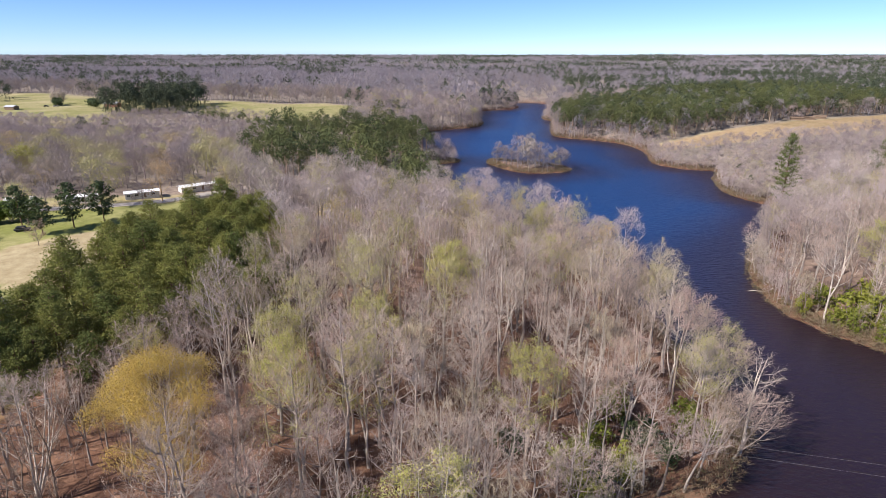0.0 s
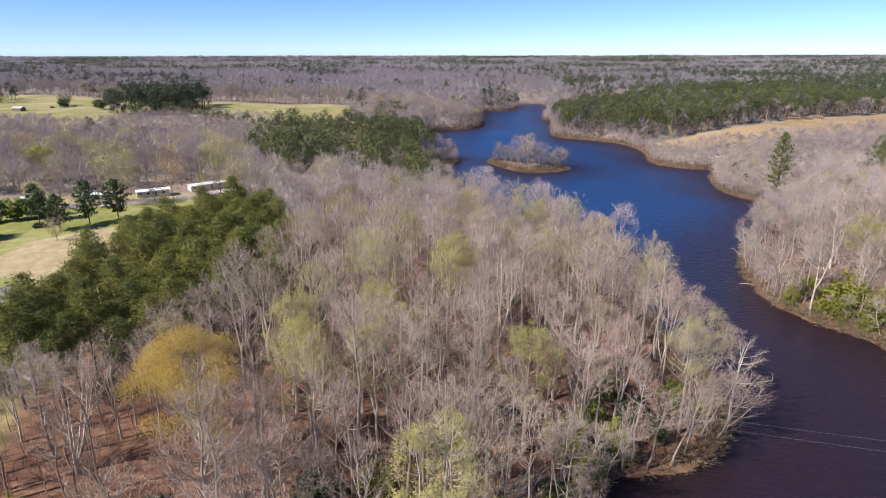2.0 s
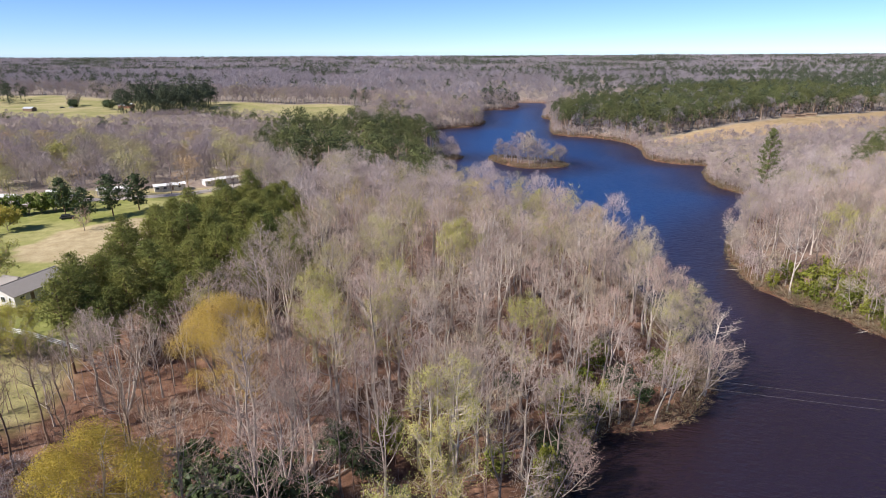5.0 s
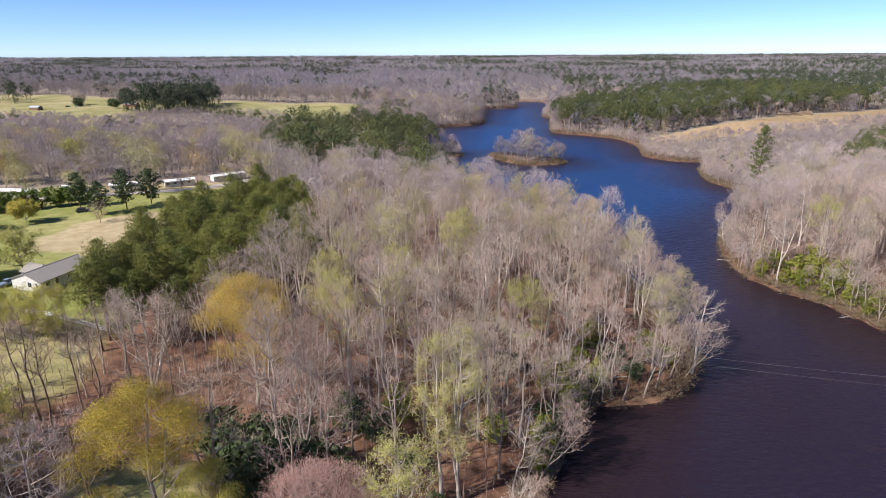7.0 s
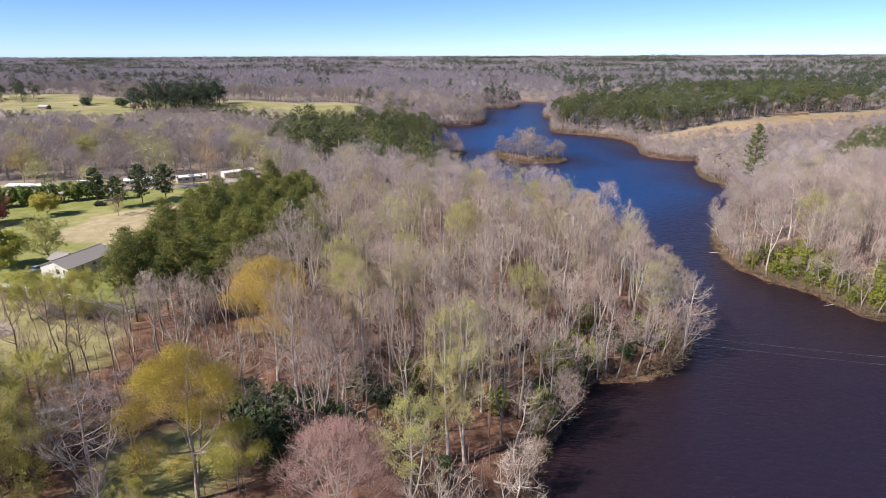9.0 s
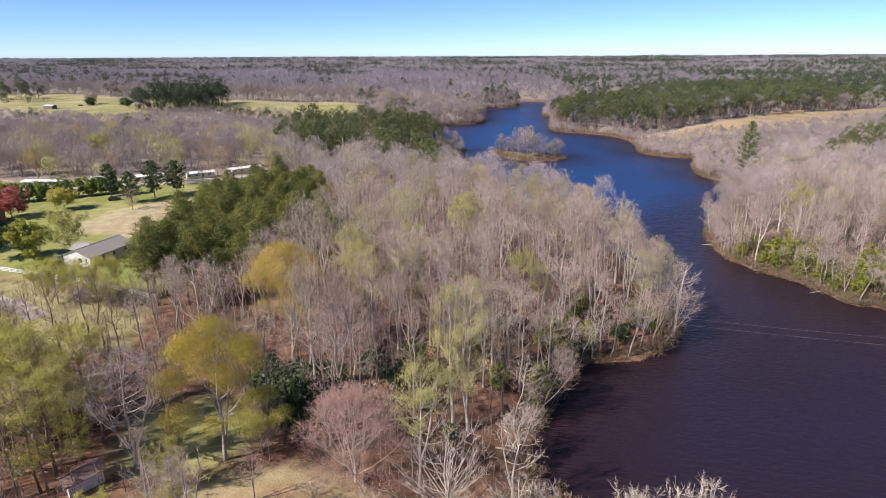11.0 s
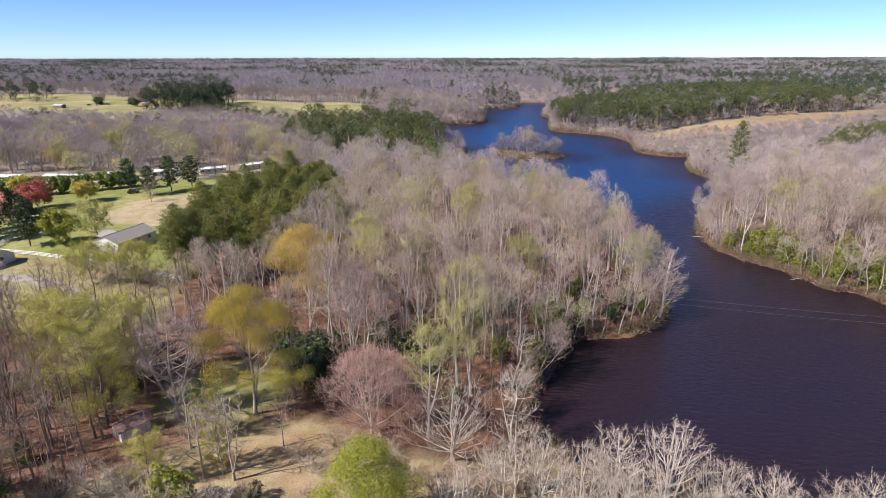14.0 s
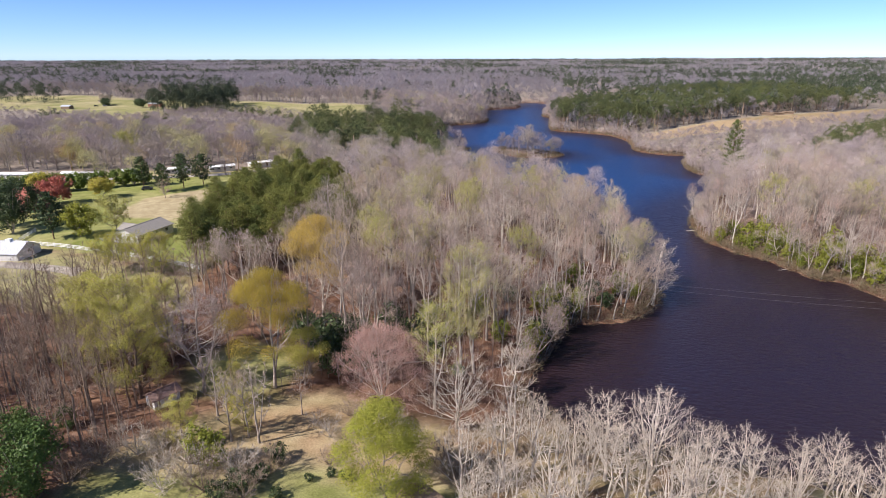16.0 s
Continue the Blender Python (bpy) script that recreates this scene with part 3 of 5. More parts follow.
def ground_at(x, y):
    return float(height(np.array([x]), np.array([y]))[0])


# ---- ground and water ----
def axis(lo, hi, fine_lo, fine_hi, step, growth=1.06):
    mid = list(np.arange(fine_lo, fine_hi + 0.1, step))
    s, a = step, [fine_lo]
    while a[-1] > lo:
        s *= growth
        a.append(a[-1] - s)
    s, b = step, [mid[-1]]
    while b[-1] < hi:
        s *= growth
        b.append(b[-1] + s)
    return np.array(a[:0:-1] + mid + b[1:])


GX, GY = axis(-4400, 4400, -150, 180, 3.0, 1.08), axis(-1500, 4850, -10, 380, 3.0, 1.035)
X, Y = np.meshgrid(GX, GY)
GD = land(X, Y)
GZ = height(X, Y, GD)
edge = 3.0 * waves(X, Y, 25, 11)
cover, dry = np.zeros_like(X), np.full_like(X, 0.35)
for poly, dryness in ((LAWN, 0.14), (SCRUB, 0.6), (YARD, 0.85), (GLADE, 0.45), (FAR_FIELD, 0.55), (RIGHT_FIELD, 0.95), (ROADSIDE, 0.7), (NEAR_BANK, 0.75)):
    s = within(poly, X, Y) + edge * (0.4 if poly is not RIGHT_FIELD else 1.0)
    cover = np.maximum(cover, np.clip(s / 4 + 0.5, 0, 1))
    dry = np.where(s > -3, dryness, dry)
dry = np.where((within(YARD, X, Y) > -3) & (Y + edge < 14) & (X < 7), 0.3, dry)
dry = np.where(within(LAWN_DRY, X, Y) + edge * 0.5 > 0, 1.0, dry)
bank = np.clip(1 - np.abs(GD - 0.3) / 1.2, 0, 1) * np.where((Y > 150) | (X > 90), 0.0, 0.4)
bank = np.maximum(bank, np.clip(within(RIGHT_FIELD, X, Y) / 6, 0, 0.5))
bank = np.maximum(bank, np.clip(within(YARD, X, Y) / 5, 0, 1) * np.clip((Y - 13 + edge) / 6, 0, 1) * np.clip(0.45 + 0.5 * waves(X, Y, 8, 12), 0, 0.85))
cover = np.where(within(NEAR_BANK, X, Y) > -2, cover * np.clip(0.5 + 0.5 * waves(X, Y, 10, 14), 0.1, 0.9), cover)
bank = np.maximum(bank, np.clip(1 - np.hypot((X + 21) / 10, (Y - 31) / 5) + 0.15 * waves(X, Y, 9, 4), 0, 1))
ny, nx = X.shape
I = np.arange(ny * nx).reshape(ny, nx)
quads = np.stack([I[:-1, :-1], I[:-1, 1:], I[1:, 1:], I[1:, :-1]], -1).reshape(-1, 4)
# far: share of the haze-greyed litter, by range, none at the shore.
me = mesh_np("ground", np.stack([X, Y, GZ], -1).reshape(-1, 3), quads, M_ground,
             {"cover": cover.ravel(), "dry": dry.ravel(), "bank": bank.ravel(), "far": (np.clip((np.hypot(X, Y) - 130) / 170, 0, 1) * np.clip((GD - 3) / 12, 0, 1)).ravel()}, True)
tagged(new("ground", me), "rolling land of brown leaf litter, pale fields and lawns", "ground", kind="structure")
WX, WY = np.meshgrid(np.linspace(-60, 360, 71), np.linspace(-160, 840, 168))
# depth weights the painted sky reflection: stronger offshore and further along y.
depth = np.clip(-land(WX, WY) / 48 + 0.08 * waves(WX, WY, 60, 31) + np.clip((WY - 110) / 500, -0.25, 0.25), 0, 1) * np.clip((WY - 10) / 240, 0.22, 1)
WI = np.arange(WX.size).reshape(WX.shape)
quads = np.stack([WI[:-1, :-1], WI[:-1, 1:], WI[1:, 1:], WI[1:, :-1]], -1).reshape(-1, 4)
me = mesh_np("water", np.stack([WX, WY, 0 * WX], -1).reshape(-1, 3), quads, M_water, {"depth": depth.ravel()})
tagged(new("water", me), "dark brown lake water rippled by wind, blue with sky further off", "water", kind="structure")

# ---- trees ----
def tree_thing(name, wood, crown_parts, m, label, category, group, bark):
    """trunk, then (part name, Geo, material, part label) for the rest."""
    ob = thing(name, m, label, category, group)
    t = new("trunk", mesh_np("trunk", *wood.arrays(), bark, None, True))
    t.parent = ob
    for pname, g, material, plabel in crown_parts:
        c = new(pname, mesh_np(pname, *g.arrays(), material))
        c.parent = ob
        if plabel:
            c["label"] = plabel
    return ob


def stand(x, y, turn=0.0, scale=1.0, tall=1.0, sink=0.12):
    return pose(x, y, ground_at(x, y) - sink, 0, 0, math.degrees(turn)) @ Matrix.Diagonal((scale, scale, scale * tall, 1))


KINDS = []


class Kind:
    """A kind of tree, made once for each variant and copied after that."""

    def __init__(self, makers):
        self.makers, self.made, self.first = makers, [None] * len(makers), {}
        KINDS.append(self)

    def plant(self, k, x, y, turn=0.0, scale=1.0, tall=1.0):
        k %= len(self.makers)
        if self.made[k] is None:
            self.made[k] = self.makers[k](stand(x, y))
            self.first[k] = stand(x, y, turn, scale, tall)
            return self.made[k]
        return copy_thing(self.made[k], stand(x, y, turn, scale, tall))

    def settle(self):
        """Gives the first of each variant its own size, once no more copies are taken from it."""
        for k, m in self.first.items():
            self.made[k].matrix_basis = m


def bare_maker(seed, h, label, bark=None, twigs=None, leaf=None, name="bare_tree", leaf_size=0.22, leaf_share=1.0, repeat=1, veil=0, group="bare lakeside trees", category="tree", **kw):
    def make(m):
        wood, fuzz, ends, rng = grow(seed, h, **kw)
        if veil:
            fuzz.add(*haze(seed + 900, h * 1.01, kw["spread"] * 1.05, kw["base"], veil, 1.0, 0.033, lobes=12, stem=0, comb=0.8, up=0.8))
        parts = [("crown", fuzz, twigs or M_twig, "")]
        if leaf:
            g = Geo()
            sel = ends[rng.uniform(size=len(ends)) < leaf_share]
            for _ in range(repeat):
                g.leaves(sel + rng.normal(size=sel.shape) * 0.28, leaf_size, rng, sel - np.array([0, 0, h * 0.5]), 0.8)
            parts.append(("foliage", g, leaf, ""))
        return tree_thing(name, wood, parts, m, label, category, group, bark or M_bark)
    return make


def dome_maker(seed, h, label, leaf, spread, base=0.35, lobes=16, n=9000, size=0.2, fall=0.62, bark=None, twigs=None, name="tree", group="", fine_twigs=False, category="tree", **kw):
    """A tree with a domed crown: limbs, twigs, and lobes of leaves (or of fine budding twigs) over them."""
    def make(m):
        g_kw = dict(base=base * 0.85, spread=spread * 0.86, n1=30, n2=6, n3=5, fork=2, low=0.4, dome=0.34)
        g_kw.update(kw)
        wood, fuzz, _, rng = grow(seed, h * 0.96, **g_kw)
        g = Geo()
        depth = h * (1 - base)
        for k in range(lobes):
            q = math.sqrt((k + 0.3) / lobes) * 0.8
            a, r = k * 2.399 + rng.uniform(-0.35, 0.35), spread * rng.uniform(0.22, 0.36)
            z = h - r * 0.8 - depth * fall * q * q - rng.uniform(0, 0.06) * h
            if k % 3 == 2:
                z -= depth * rng.uniform(0.12, 0.42)
            c = np.array([math.cos(a) * q * spread, math.sin(a) * q * spread, max(z, h * base * 0.9 + r * 0.3)])
            i = int(n / lobes * (r / spread / 0.29) ** 2)
            d = unit(rng.normal(size=(i, 3)) + np.array([0, 0, 0.4]))
            p = c + d * r * rng.uniform(0.35, 1.12, (i, 1)) ** 0.7 * np.array([1, 1, 0.8])
            if fine_twigs:
                out = unit(d * 0.7 + unit(c - np.array([0, 0, h * 0.2])) * 0.4 + np.array([0, 0, 0.3]) + rng.normal(size=(i, 3)) * 0.6)
                g.blades(p, out * rng.uniform(0.4, 1.1, (i, 1)) * size, 0.021, rng)
            else:
                g.leaves(p, size, rng, d, 0.7)
        return tree_thing(name, wood, [("crown", fuzz, twigs or M_twig, ""), ("foliage", g, leaf, "")], m, label, category, group, bark or M_bark)
    return make


GREY = "tall bare grey-tan hardwood tree standing in leaf litter"
BARE = Kind([
    bare_maker(1, 25, GREY, base=0.45, veil=850, spread=5.0),
    bare_maker(2, 26, GREY, base=0.5, veil=850, spread=4.6, rise=1.2, n1=24),
    bare_maker(3, 23, GREY, base=0.36, veil=850, spread=5.6, fork=2, n1=30),
    bare_maker(4, 25, "tall bare hardwood tree with a forked pale trunk", base=0.4, veil=850, spread=5.4, fork=3, rise=1.2, bark=M_bark_pale, n1=28),
    bare_maker(5, 19, GREY, base=0.3, veil=850, spread=3.6, n1=20),
    bare_maker(6, 24, "slender bare tree with a long clear trunk", base=0.58, veil=850, spread=3.4, n1=18, girth=0.010),
    bare_maker(7, 24, "bare hardwood tree with fine pinkish grey twigs", base=0.38, veil=850, spread=5.4, fork=2, n1=28),
    bare_maker(8, 21, "bare pale-barked tree with open spreading limbs", base=0.3, veil=850, spread=5.2, n1=20, rise=0.7, bark=M_bark_pale, twigs=M_twig_white, n3=7),
])
BUDDING = Kind([
    bare_maker(21, 25, "hardwood tree in thin yellow-green bud", leaf=M_bud, leaf_size=0.12, repeat=4, leaf_share=0.7, base=0.42, veil=300, spread=5.2, n1=30, name="budding_tree", group="budding trees"),
    bare_maker(22, 23, "hardwood tree in thin yellow-green bud", leaf=M_bud, leaf_size=0.16, repeat=5, leaf_share=0.8, base=0.35, veil=300, spread=5.4, n1=30, fork=2, name="budding_tree", group="budding trees"),
])


def pine_maker(seed, h, label, name="pine_tree", group="pine trees", material=None, **kw):
    def make(m):
        wood, fuzz = conifer(seed, h, **kw)
        return tree_thing(name, wood, [("crown", fuzz, material or M_needle, "")], m, label, "tree", group, M_bark_pine)
    return make


PINE = Kind([pine_maker(s, h, "dark green pine tree with a rounded clumpy crown", base=b, spread=sp, n=58, tufts=46, size=0.27, needles=0.8) for s, h, b, sp in
             ((31, 17.5, 0.45, 3.9), (32, 16.5, 0.42, 4.2), (33, 18, 0.5, 3.8), (34, 15.5, 0.38, 4.0))])
CEDAR = Kind([pine_maker(41, 13, "dark green pine standing on the lawn", name="lawn_pine", group="lawn pines", base=0.22, spread=3.9, n=44, tufts=34, material=M_dark_leaf),
              pine_maker(42, 12, "dark green pine standing on the lawn", name="lawn_pine", group="lawn pines", base=0.18, spread=4.2, n=44, tufts=34, material=M_dark_leaf)])


def bush_maker(seed, h, w, label, material, name="evergreen_shrub", group="evergreen shrubs", n=900, size=0.34):
    def make(m):
        rng = np.random.RandomState(seed)
        wood, g = Geo(), Geo()
        for k in range(5):
            a = k * 1.26 + rng.uniform(-0.3, 0.3)
            wood.tube(np.array([[0, 0, 0], [math.cos(a) * w * 0.2, math.sin(a) * w * 0.2, h * 0.4], [math.cos(a) * w * 0.4, math.sin(a) * w * 0.4, h * 0.8]]), [0.09, 0.06, 0.02], 4)
        c, outs = [], []
        for k in range(26):
            p = unit(rng.normal(size=3)) * rng.uniform(0.45, 1.0) ** 0.5
            p = p * np.array([w * 0.42, w * 0.42, h * 0.4]) + np.array([0, 0, h * 0.52])
            off = rng.normal(size=(n // 26, 3)) * np.array([w, w, h * 0.8]) * 0.075
            c.append(p + off)
            outs.append(unit(off) + np.array([0, 0, 0.4]) + unit(p - np.array([0, 0, h * 0.4])) * 0.6)
        g.leaves(np.concatenate(c), size, rng, np.concatenate(outs), 0.6)
        return tree_thing(name, wood, [("foliage", g, material, "")], m, label, "shrub", group, M_bark)
    return make


SHRUB = Kind([bush_maker(51, 5.5, 4.5, "bright green evergreen shrub on the lake bank", M_holly), bush_maker(52, 6.5, 4.0, "bright green evergreen shrub on the lake bank", M_holly),
              bush_maker(53, 4.5, 4.5, "dark green evergreen shrub under bare trees", M_dark_leaf)])


def inside(poly, x, y, pad=0.0):
    return within(poly, x, y) > -pad


def forest(x, y, pad=2.0):
    """Where bare woods stand: dry land off the fields, the pines and the yards."""
    ok = land(x, y) > 1.0
    for poly in (LAWN, YARD, GLADE, FAR_FIELD, RIGHT_FIELD, ROADSIDE):
        ok &= within(poly, x, y) < -pad * 0.5
    for poly in (PINES_NEAR, PINES_MID, PINES_FAR, PINES_RIGHT, PINES_ROW):
        ok &= within(poly, x, y) < 1.0
    return ok


# single trees that stand out, and the clearing of the shed
SINGLES = [(-48.8, 29.5, 4), (-47.5, 24, 3), (-46, 19, 3), (0, 45, 7), (11, 46, 8), (4, 54, 4), (-5, 47, 4), (14, 54, 3), (-36, 44, 6), (-28, 61, 6), (-29, 53, 3)]


def single(maker, x, y, clear, turn=0.0):
    SINGLES.append((x, y, clear))
    return maker(stand(x, y, turn))


single(dome_maker(101, 26, "tall broad tree in ochre yellow blossom among bare trees", M_leaf_yellow, 8.6, 0.24, 27, 50000, 0.115, fall=0.42, low=0.5, name="ochre_tree", group="ochre trees"), -28.2, 70, 9)
single(dome_maker(102, 25, "rounded tree in dense olive yellow blossom", M_leaf_olive, 8.2, 0.34, 26, 52000, 0.12, fall=0.6, girth=0.012, name="olive_yellow_tree", group="ochre trees"), -31, 38.2, 7)
single(dome_maker(122, 12.5, "low spreading tree in green-yellow spring leaf", M_spray, 5.4, 0.15, 16, 18000, 0.13, fall=0.5, name="spring_tree", group="spring trees"), -25.8, 40.2, 4)
single(dome_maker(103, 17, "broad red-budded maple with a dense haze of fine pink twigs", M_twig_pink, 9.2, 0.1, 30, 34000, 0.9, fall=0.62, twigs=M_twig_pink, fine_twigs=True, fork=5, n1=52, n2=8, n3=8, girth=0.012, name="budding_maple", group="red maples"), -10.5, 36.0, 7)
single(dome_maker(104, 16.6, "leafy spring-green tree with a full rounded crown", M_leaf_green, 7.2, 0.08, 32, 40000, 0.16, fall=0.7, fork=3, name="leafing_tree", group="leafing trees"), -7.5, 9.5, 6)
single(bare_maker(105, 15.5, "white-barked sycamore with thick bare crooked limbs", bark=M_bark_pale, twigs=M_twig_white, base=0.16, spread=8.4, n1=54, n2=8, n3=6, rise=0.8, girth=0.014, wide=0.028, fork=4, low=0.5, dome=0.5, up=0.2, name="sycamore_tree", group="sycamores"), 3.2, 30.5, 6)
single(bare_maker(106, 18, "pale bare tree beside the cove", bark=M_bark_pale, twigs=M_twig_white, base=0.3, spread=4.0, n1=24, fork=2, name="sycamore_tree", group="sycamores"), 13.2, 34.5, 4)
single(bare_maker(107, 30.5, "tall pale-trunked poplar in thin yellow-green leaf", bark=M_bark_pale, leaf=M_bud, leaf_size=0.15, leaf_share=1.0, repeat=3, base=0.22, spread=4.0, n1=40, n2=9, fork=2, girth=0.010, dome=0.4, low=0.6, name="poplar_tree", group="budding trees"), 7.3, 52.3, 5)
single(bare_maker(108, 28, "tall pale-trunked poplar in thin yellow-green leaf", bark=M_bark_pale, leaf=M_bud, leaf_size=0.15, leaf_share=1.0, repeat=3, base=0.25, spread=3.6, n1=34, n2=8, fork=2, girth=0.010, dome=0.4, low=0.6, name="poplar_tree", group="budding trees"), 4.4, 51.4, 4)
single(bare_maker(109, 25.5, "tall white-trunked sycamore leaning on the lake bank", bark=M_bark_pale, base=0.42, spread=5.4, n1=30, rise=1.1, girth=0.011, fork=2, veil=700, name="sycamore_tree", group="sycamores"), 104.5, 142, 4)
single(bare_maker(110, 21, "pale crooked bare tree leaning over the water", bark=M_bark_pale, twigs=M_twig_white, base=0.22, spread=5.5, n1=22, rise=0.7, girth=0.014, fork=2, lean=0.1, low=0.6, name="sycamore_tree", group="sycamores"), 59.5, 93, 3)
single(bare_maker(111, 27.5, "tall bare tree rising above its neighbours at the shore", base=0.42, spread=5.4, n1=32, rise=0.9, n2=7, bark=M_bark_pale, twigs=M_twig_dark), 49.5, 136, 5)
single(bare_maker(112, 21, "tall bare tree with dark spreading limbs over the mossy yard", base=0.3, spread=7.2, n1=40, n2=8, rise=1.0, girth=0.014, fork=3, n3=12, low=0.12, dome=0.4, veil=900, bark=M_bark, twigs=M_twig_purple), -43, 35, 6)
single(bare_maker(121, 20, "tall bare tree with a dark leaning trunk and grey twigs", base=0.34, spread=5.6, n1=28, rise=0.8, girth=0.012, fork=2, lean=0.07, n3=12, low=0.15, veil=600, bark=M_bark_dark, twigs=M_twig_purple), -39, 38.4, 5)
single(bare_maker(113, 20, "many-stemmed bare tree with pale arching limbs", base=0.12, spread=7.6, n1=34, rise=1.1, fork=6, bark=M_bark_pale), -47, 71, 5)
single(pine_maker(114, 35, "very tall dark green pine by the shore", base=0.2, spread=5.6, n=70, tufts=60, size=0.42), 153, 251, 7)
single(bare_maker(115, 24, "hardwood tree topped with bright yellow-green bud", leaf=M_bud, leaf_size=0.15, leaf_share=1.0, base=0.4, spread=6.2, n1=34, n2=8, repeat=7, low=0.2, name="budding_tree", group="budding trees"), 9.3, 119, 5)
single(bare_maker(116, 23, "hardwood tree topped with bright yellow-green bud", leaf=M_bud, leaf_size=0.15, leaf_share=0.9, base=0.4, spread=5.5, n1=30, n2=8, repeat=6, low=0.25, name="budding_tree", group="budding trees"), -3.5, 96, 5)
single(bare_maker(117, 22, "hardwood tree topped with yellow-green bud near the point", leaf=M_bud, leaf_size=0.15, leaf_share=0.9, base=0.4, spread=5.0, n1=30, n2=8, repeat=7, low=0.2, name="budding_tree", group="budding trees"), 37, 172, 4)
SPRAY = Kind([bare_maker(118 + k, 20, "airy tree with drooping yellow-green spring growth", leaf=M_spray, bark=M_bark_dark, leaf_size=0.14, leaf_share=0.8, base=0.08, spread=6.6, n1=44, n2=8, repeat=11, low=0.7, rise=0.7, girth=0.012,
                         name="spring_tree", group="spring trees") for k in range(2)])
for i, (x, y, s) in enumerate(((-57, 37, 1.0), (-63, 43, 1.05), (-69, 46, 1.0), (-60, 51, 0.9), (-44, 24, 0.5), (-74, 55, 0.8), (-40, 36, 0.45), (-36, 29, 0.4))):
    SINGLES.append((x + 4, y - 5, 4))
    SPRAY.plant(i, x + 4, y - 5, i * 1.3, s)
BANK = ((26.5, 21.5, 0.86), (32, 18, 0.95), (38.5, 17.6, 0.75), (45, 14, 0.72), (51, 12, 0.7), (21, 20, 0.75), (15, 21, 0.72), (10, 18, 0.75), (16, 13, 0.8), (24, 12, 0.8), (34, 10, 0.75), (57, 9, 0.7), (11, 10, 0.6), (8, 24, 0.5), (20, 27, 0.5), (29, 24, 0.5), (40, 21, 0.5), (5, 17, 0.55), (64, 6, 0.7))
for x, y, s in BANK:
    SINGLES.append((x, y, 3))
NEAR_WHITE = Kind([bare_maker(123 + k, 20.5, "pale silvery bare tree on the near bank", bark=M_bark_pale, twigs=M_twig_white, twig=0.85, base=0.22, spread=5.6, n1=30, n2=8, n3=9, rise=1.0, up=0.45, fork=2 + k % 3, wide=0.03, girth=0.016, low=0.4,
                              name="silver_tree", group="silver trees") for k in range(3)])
for i, (x, y, s) in enumerate((x, y - 3.5, s * 0.92) for x, y, s in BANK):
    NEAR_WHITE.plant(i, x, y, i * 1.7, s)
x, y, r = scatter(4, -26, 84, 27, 6.0, 58)
keep = (land(x, y) > 6.5) & ((x > 12) | (y > 8))
for bx, by, _ in BANK:
    keep &= np.hypot(x - bx, y - by + 3.5) > 2.6
for i, (a, b) in enumerate(list(zip(x[keep], y[keep])) + [(5.5, 6), (3.5, 10.5), (8, 3), (4, 1)]):
    NEAR_WHITE.plant(i, a, b, i * 2.3, r.uniform(0.42, 0.8), r.uniform(0.9, 1.1))
THICKET = Kind([bare_maker(127 + k, 5, "low bare brown and silvery shrub in the yard", bark=M_bark_pale if k else M_bark_dark, twigs=M_twig_white if k else M_twig_dark, base=0.05, spread=3.0, n1=26, n2=7, n3=8, rise=0.8, fork=5, wide=0.028, twig=0.8, girth=0.012, low=0.6,
                            name="bare_shrub", group="bare shrubs", category="shrub") for k in range(2)])
for i, (x, y, s) in enumerate(((-50, 14, 1.3), (-46, 16.5, 1.25), (-43, 18.5, 1.1), (-41.5, 15.5, 1.0), (-52, 10, 1.1), (-36, 12, 1.3), (-33, 9, 1.3), (-29, 12.5, 1.2), (-25, 14, 1.0), (-39, 9, 1.1), (-27, 8, 1.1), (-31, 14.5, 0.8), (-17, 17, 0.6), (-18, 24, 0.8), (-12, 25, 0.9), (-5, 23, 1.1), (1, 20, 1.2), (-21, 27, 0.6), (4, 13, 1.2), (6, 8, 1.2), (2, 15, 1.0), (9, 15, 1.2), (13, 24, 1.1), (10, 29, 1.0), (-16, 31, 0.7), (-8, 29, 0.8))):
    THICKET.plant(i, x, y, i * 2.2, s)
SLIM = Kind([bare_maker(140 + k, 12.5, "slender young bare tree in the yard", base=0.3, spread=3.2, n1=18, n2=6, n3=7, rise=1.0, fork=1 + k, girth=0.012, name="young_tree", group="young trees") for k in range(2)])
for i, (x, y, s) in enumerate(((-33.3, 21.2, 1.0), (-28.9, 21.2, 1.2), (-31, 22.5, 1.0), (-24, 30, 0.7), (-38, 28, 1.0))):
    SINGLES.append((x, y, 2))
    SLIM.plant(i, x, y, i, s)

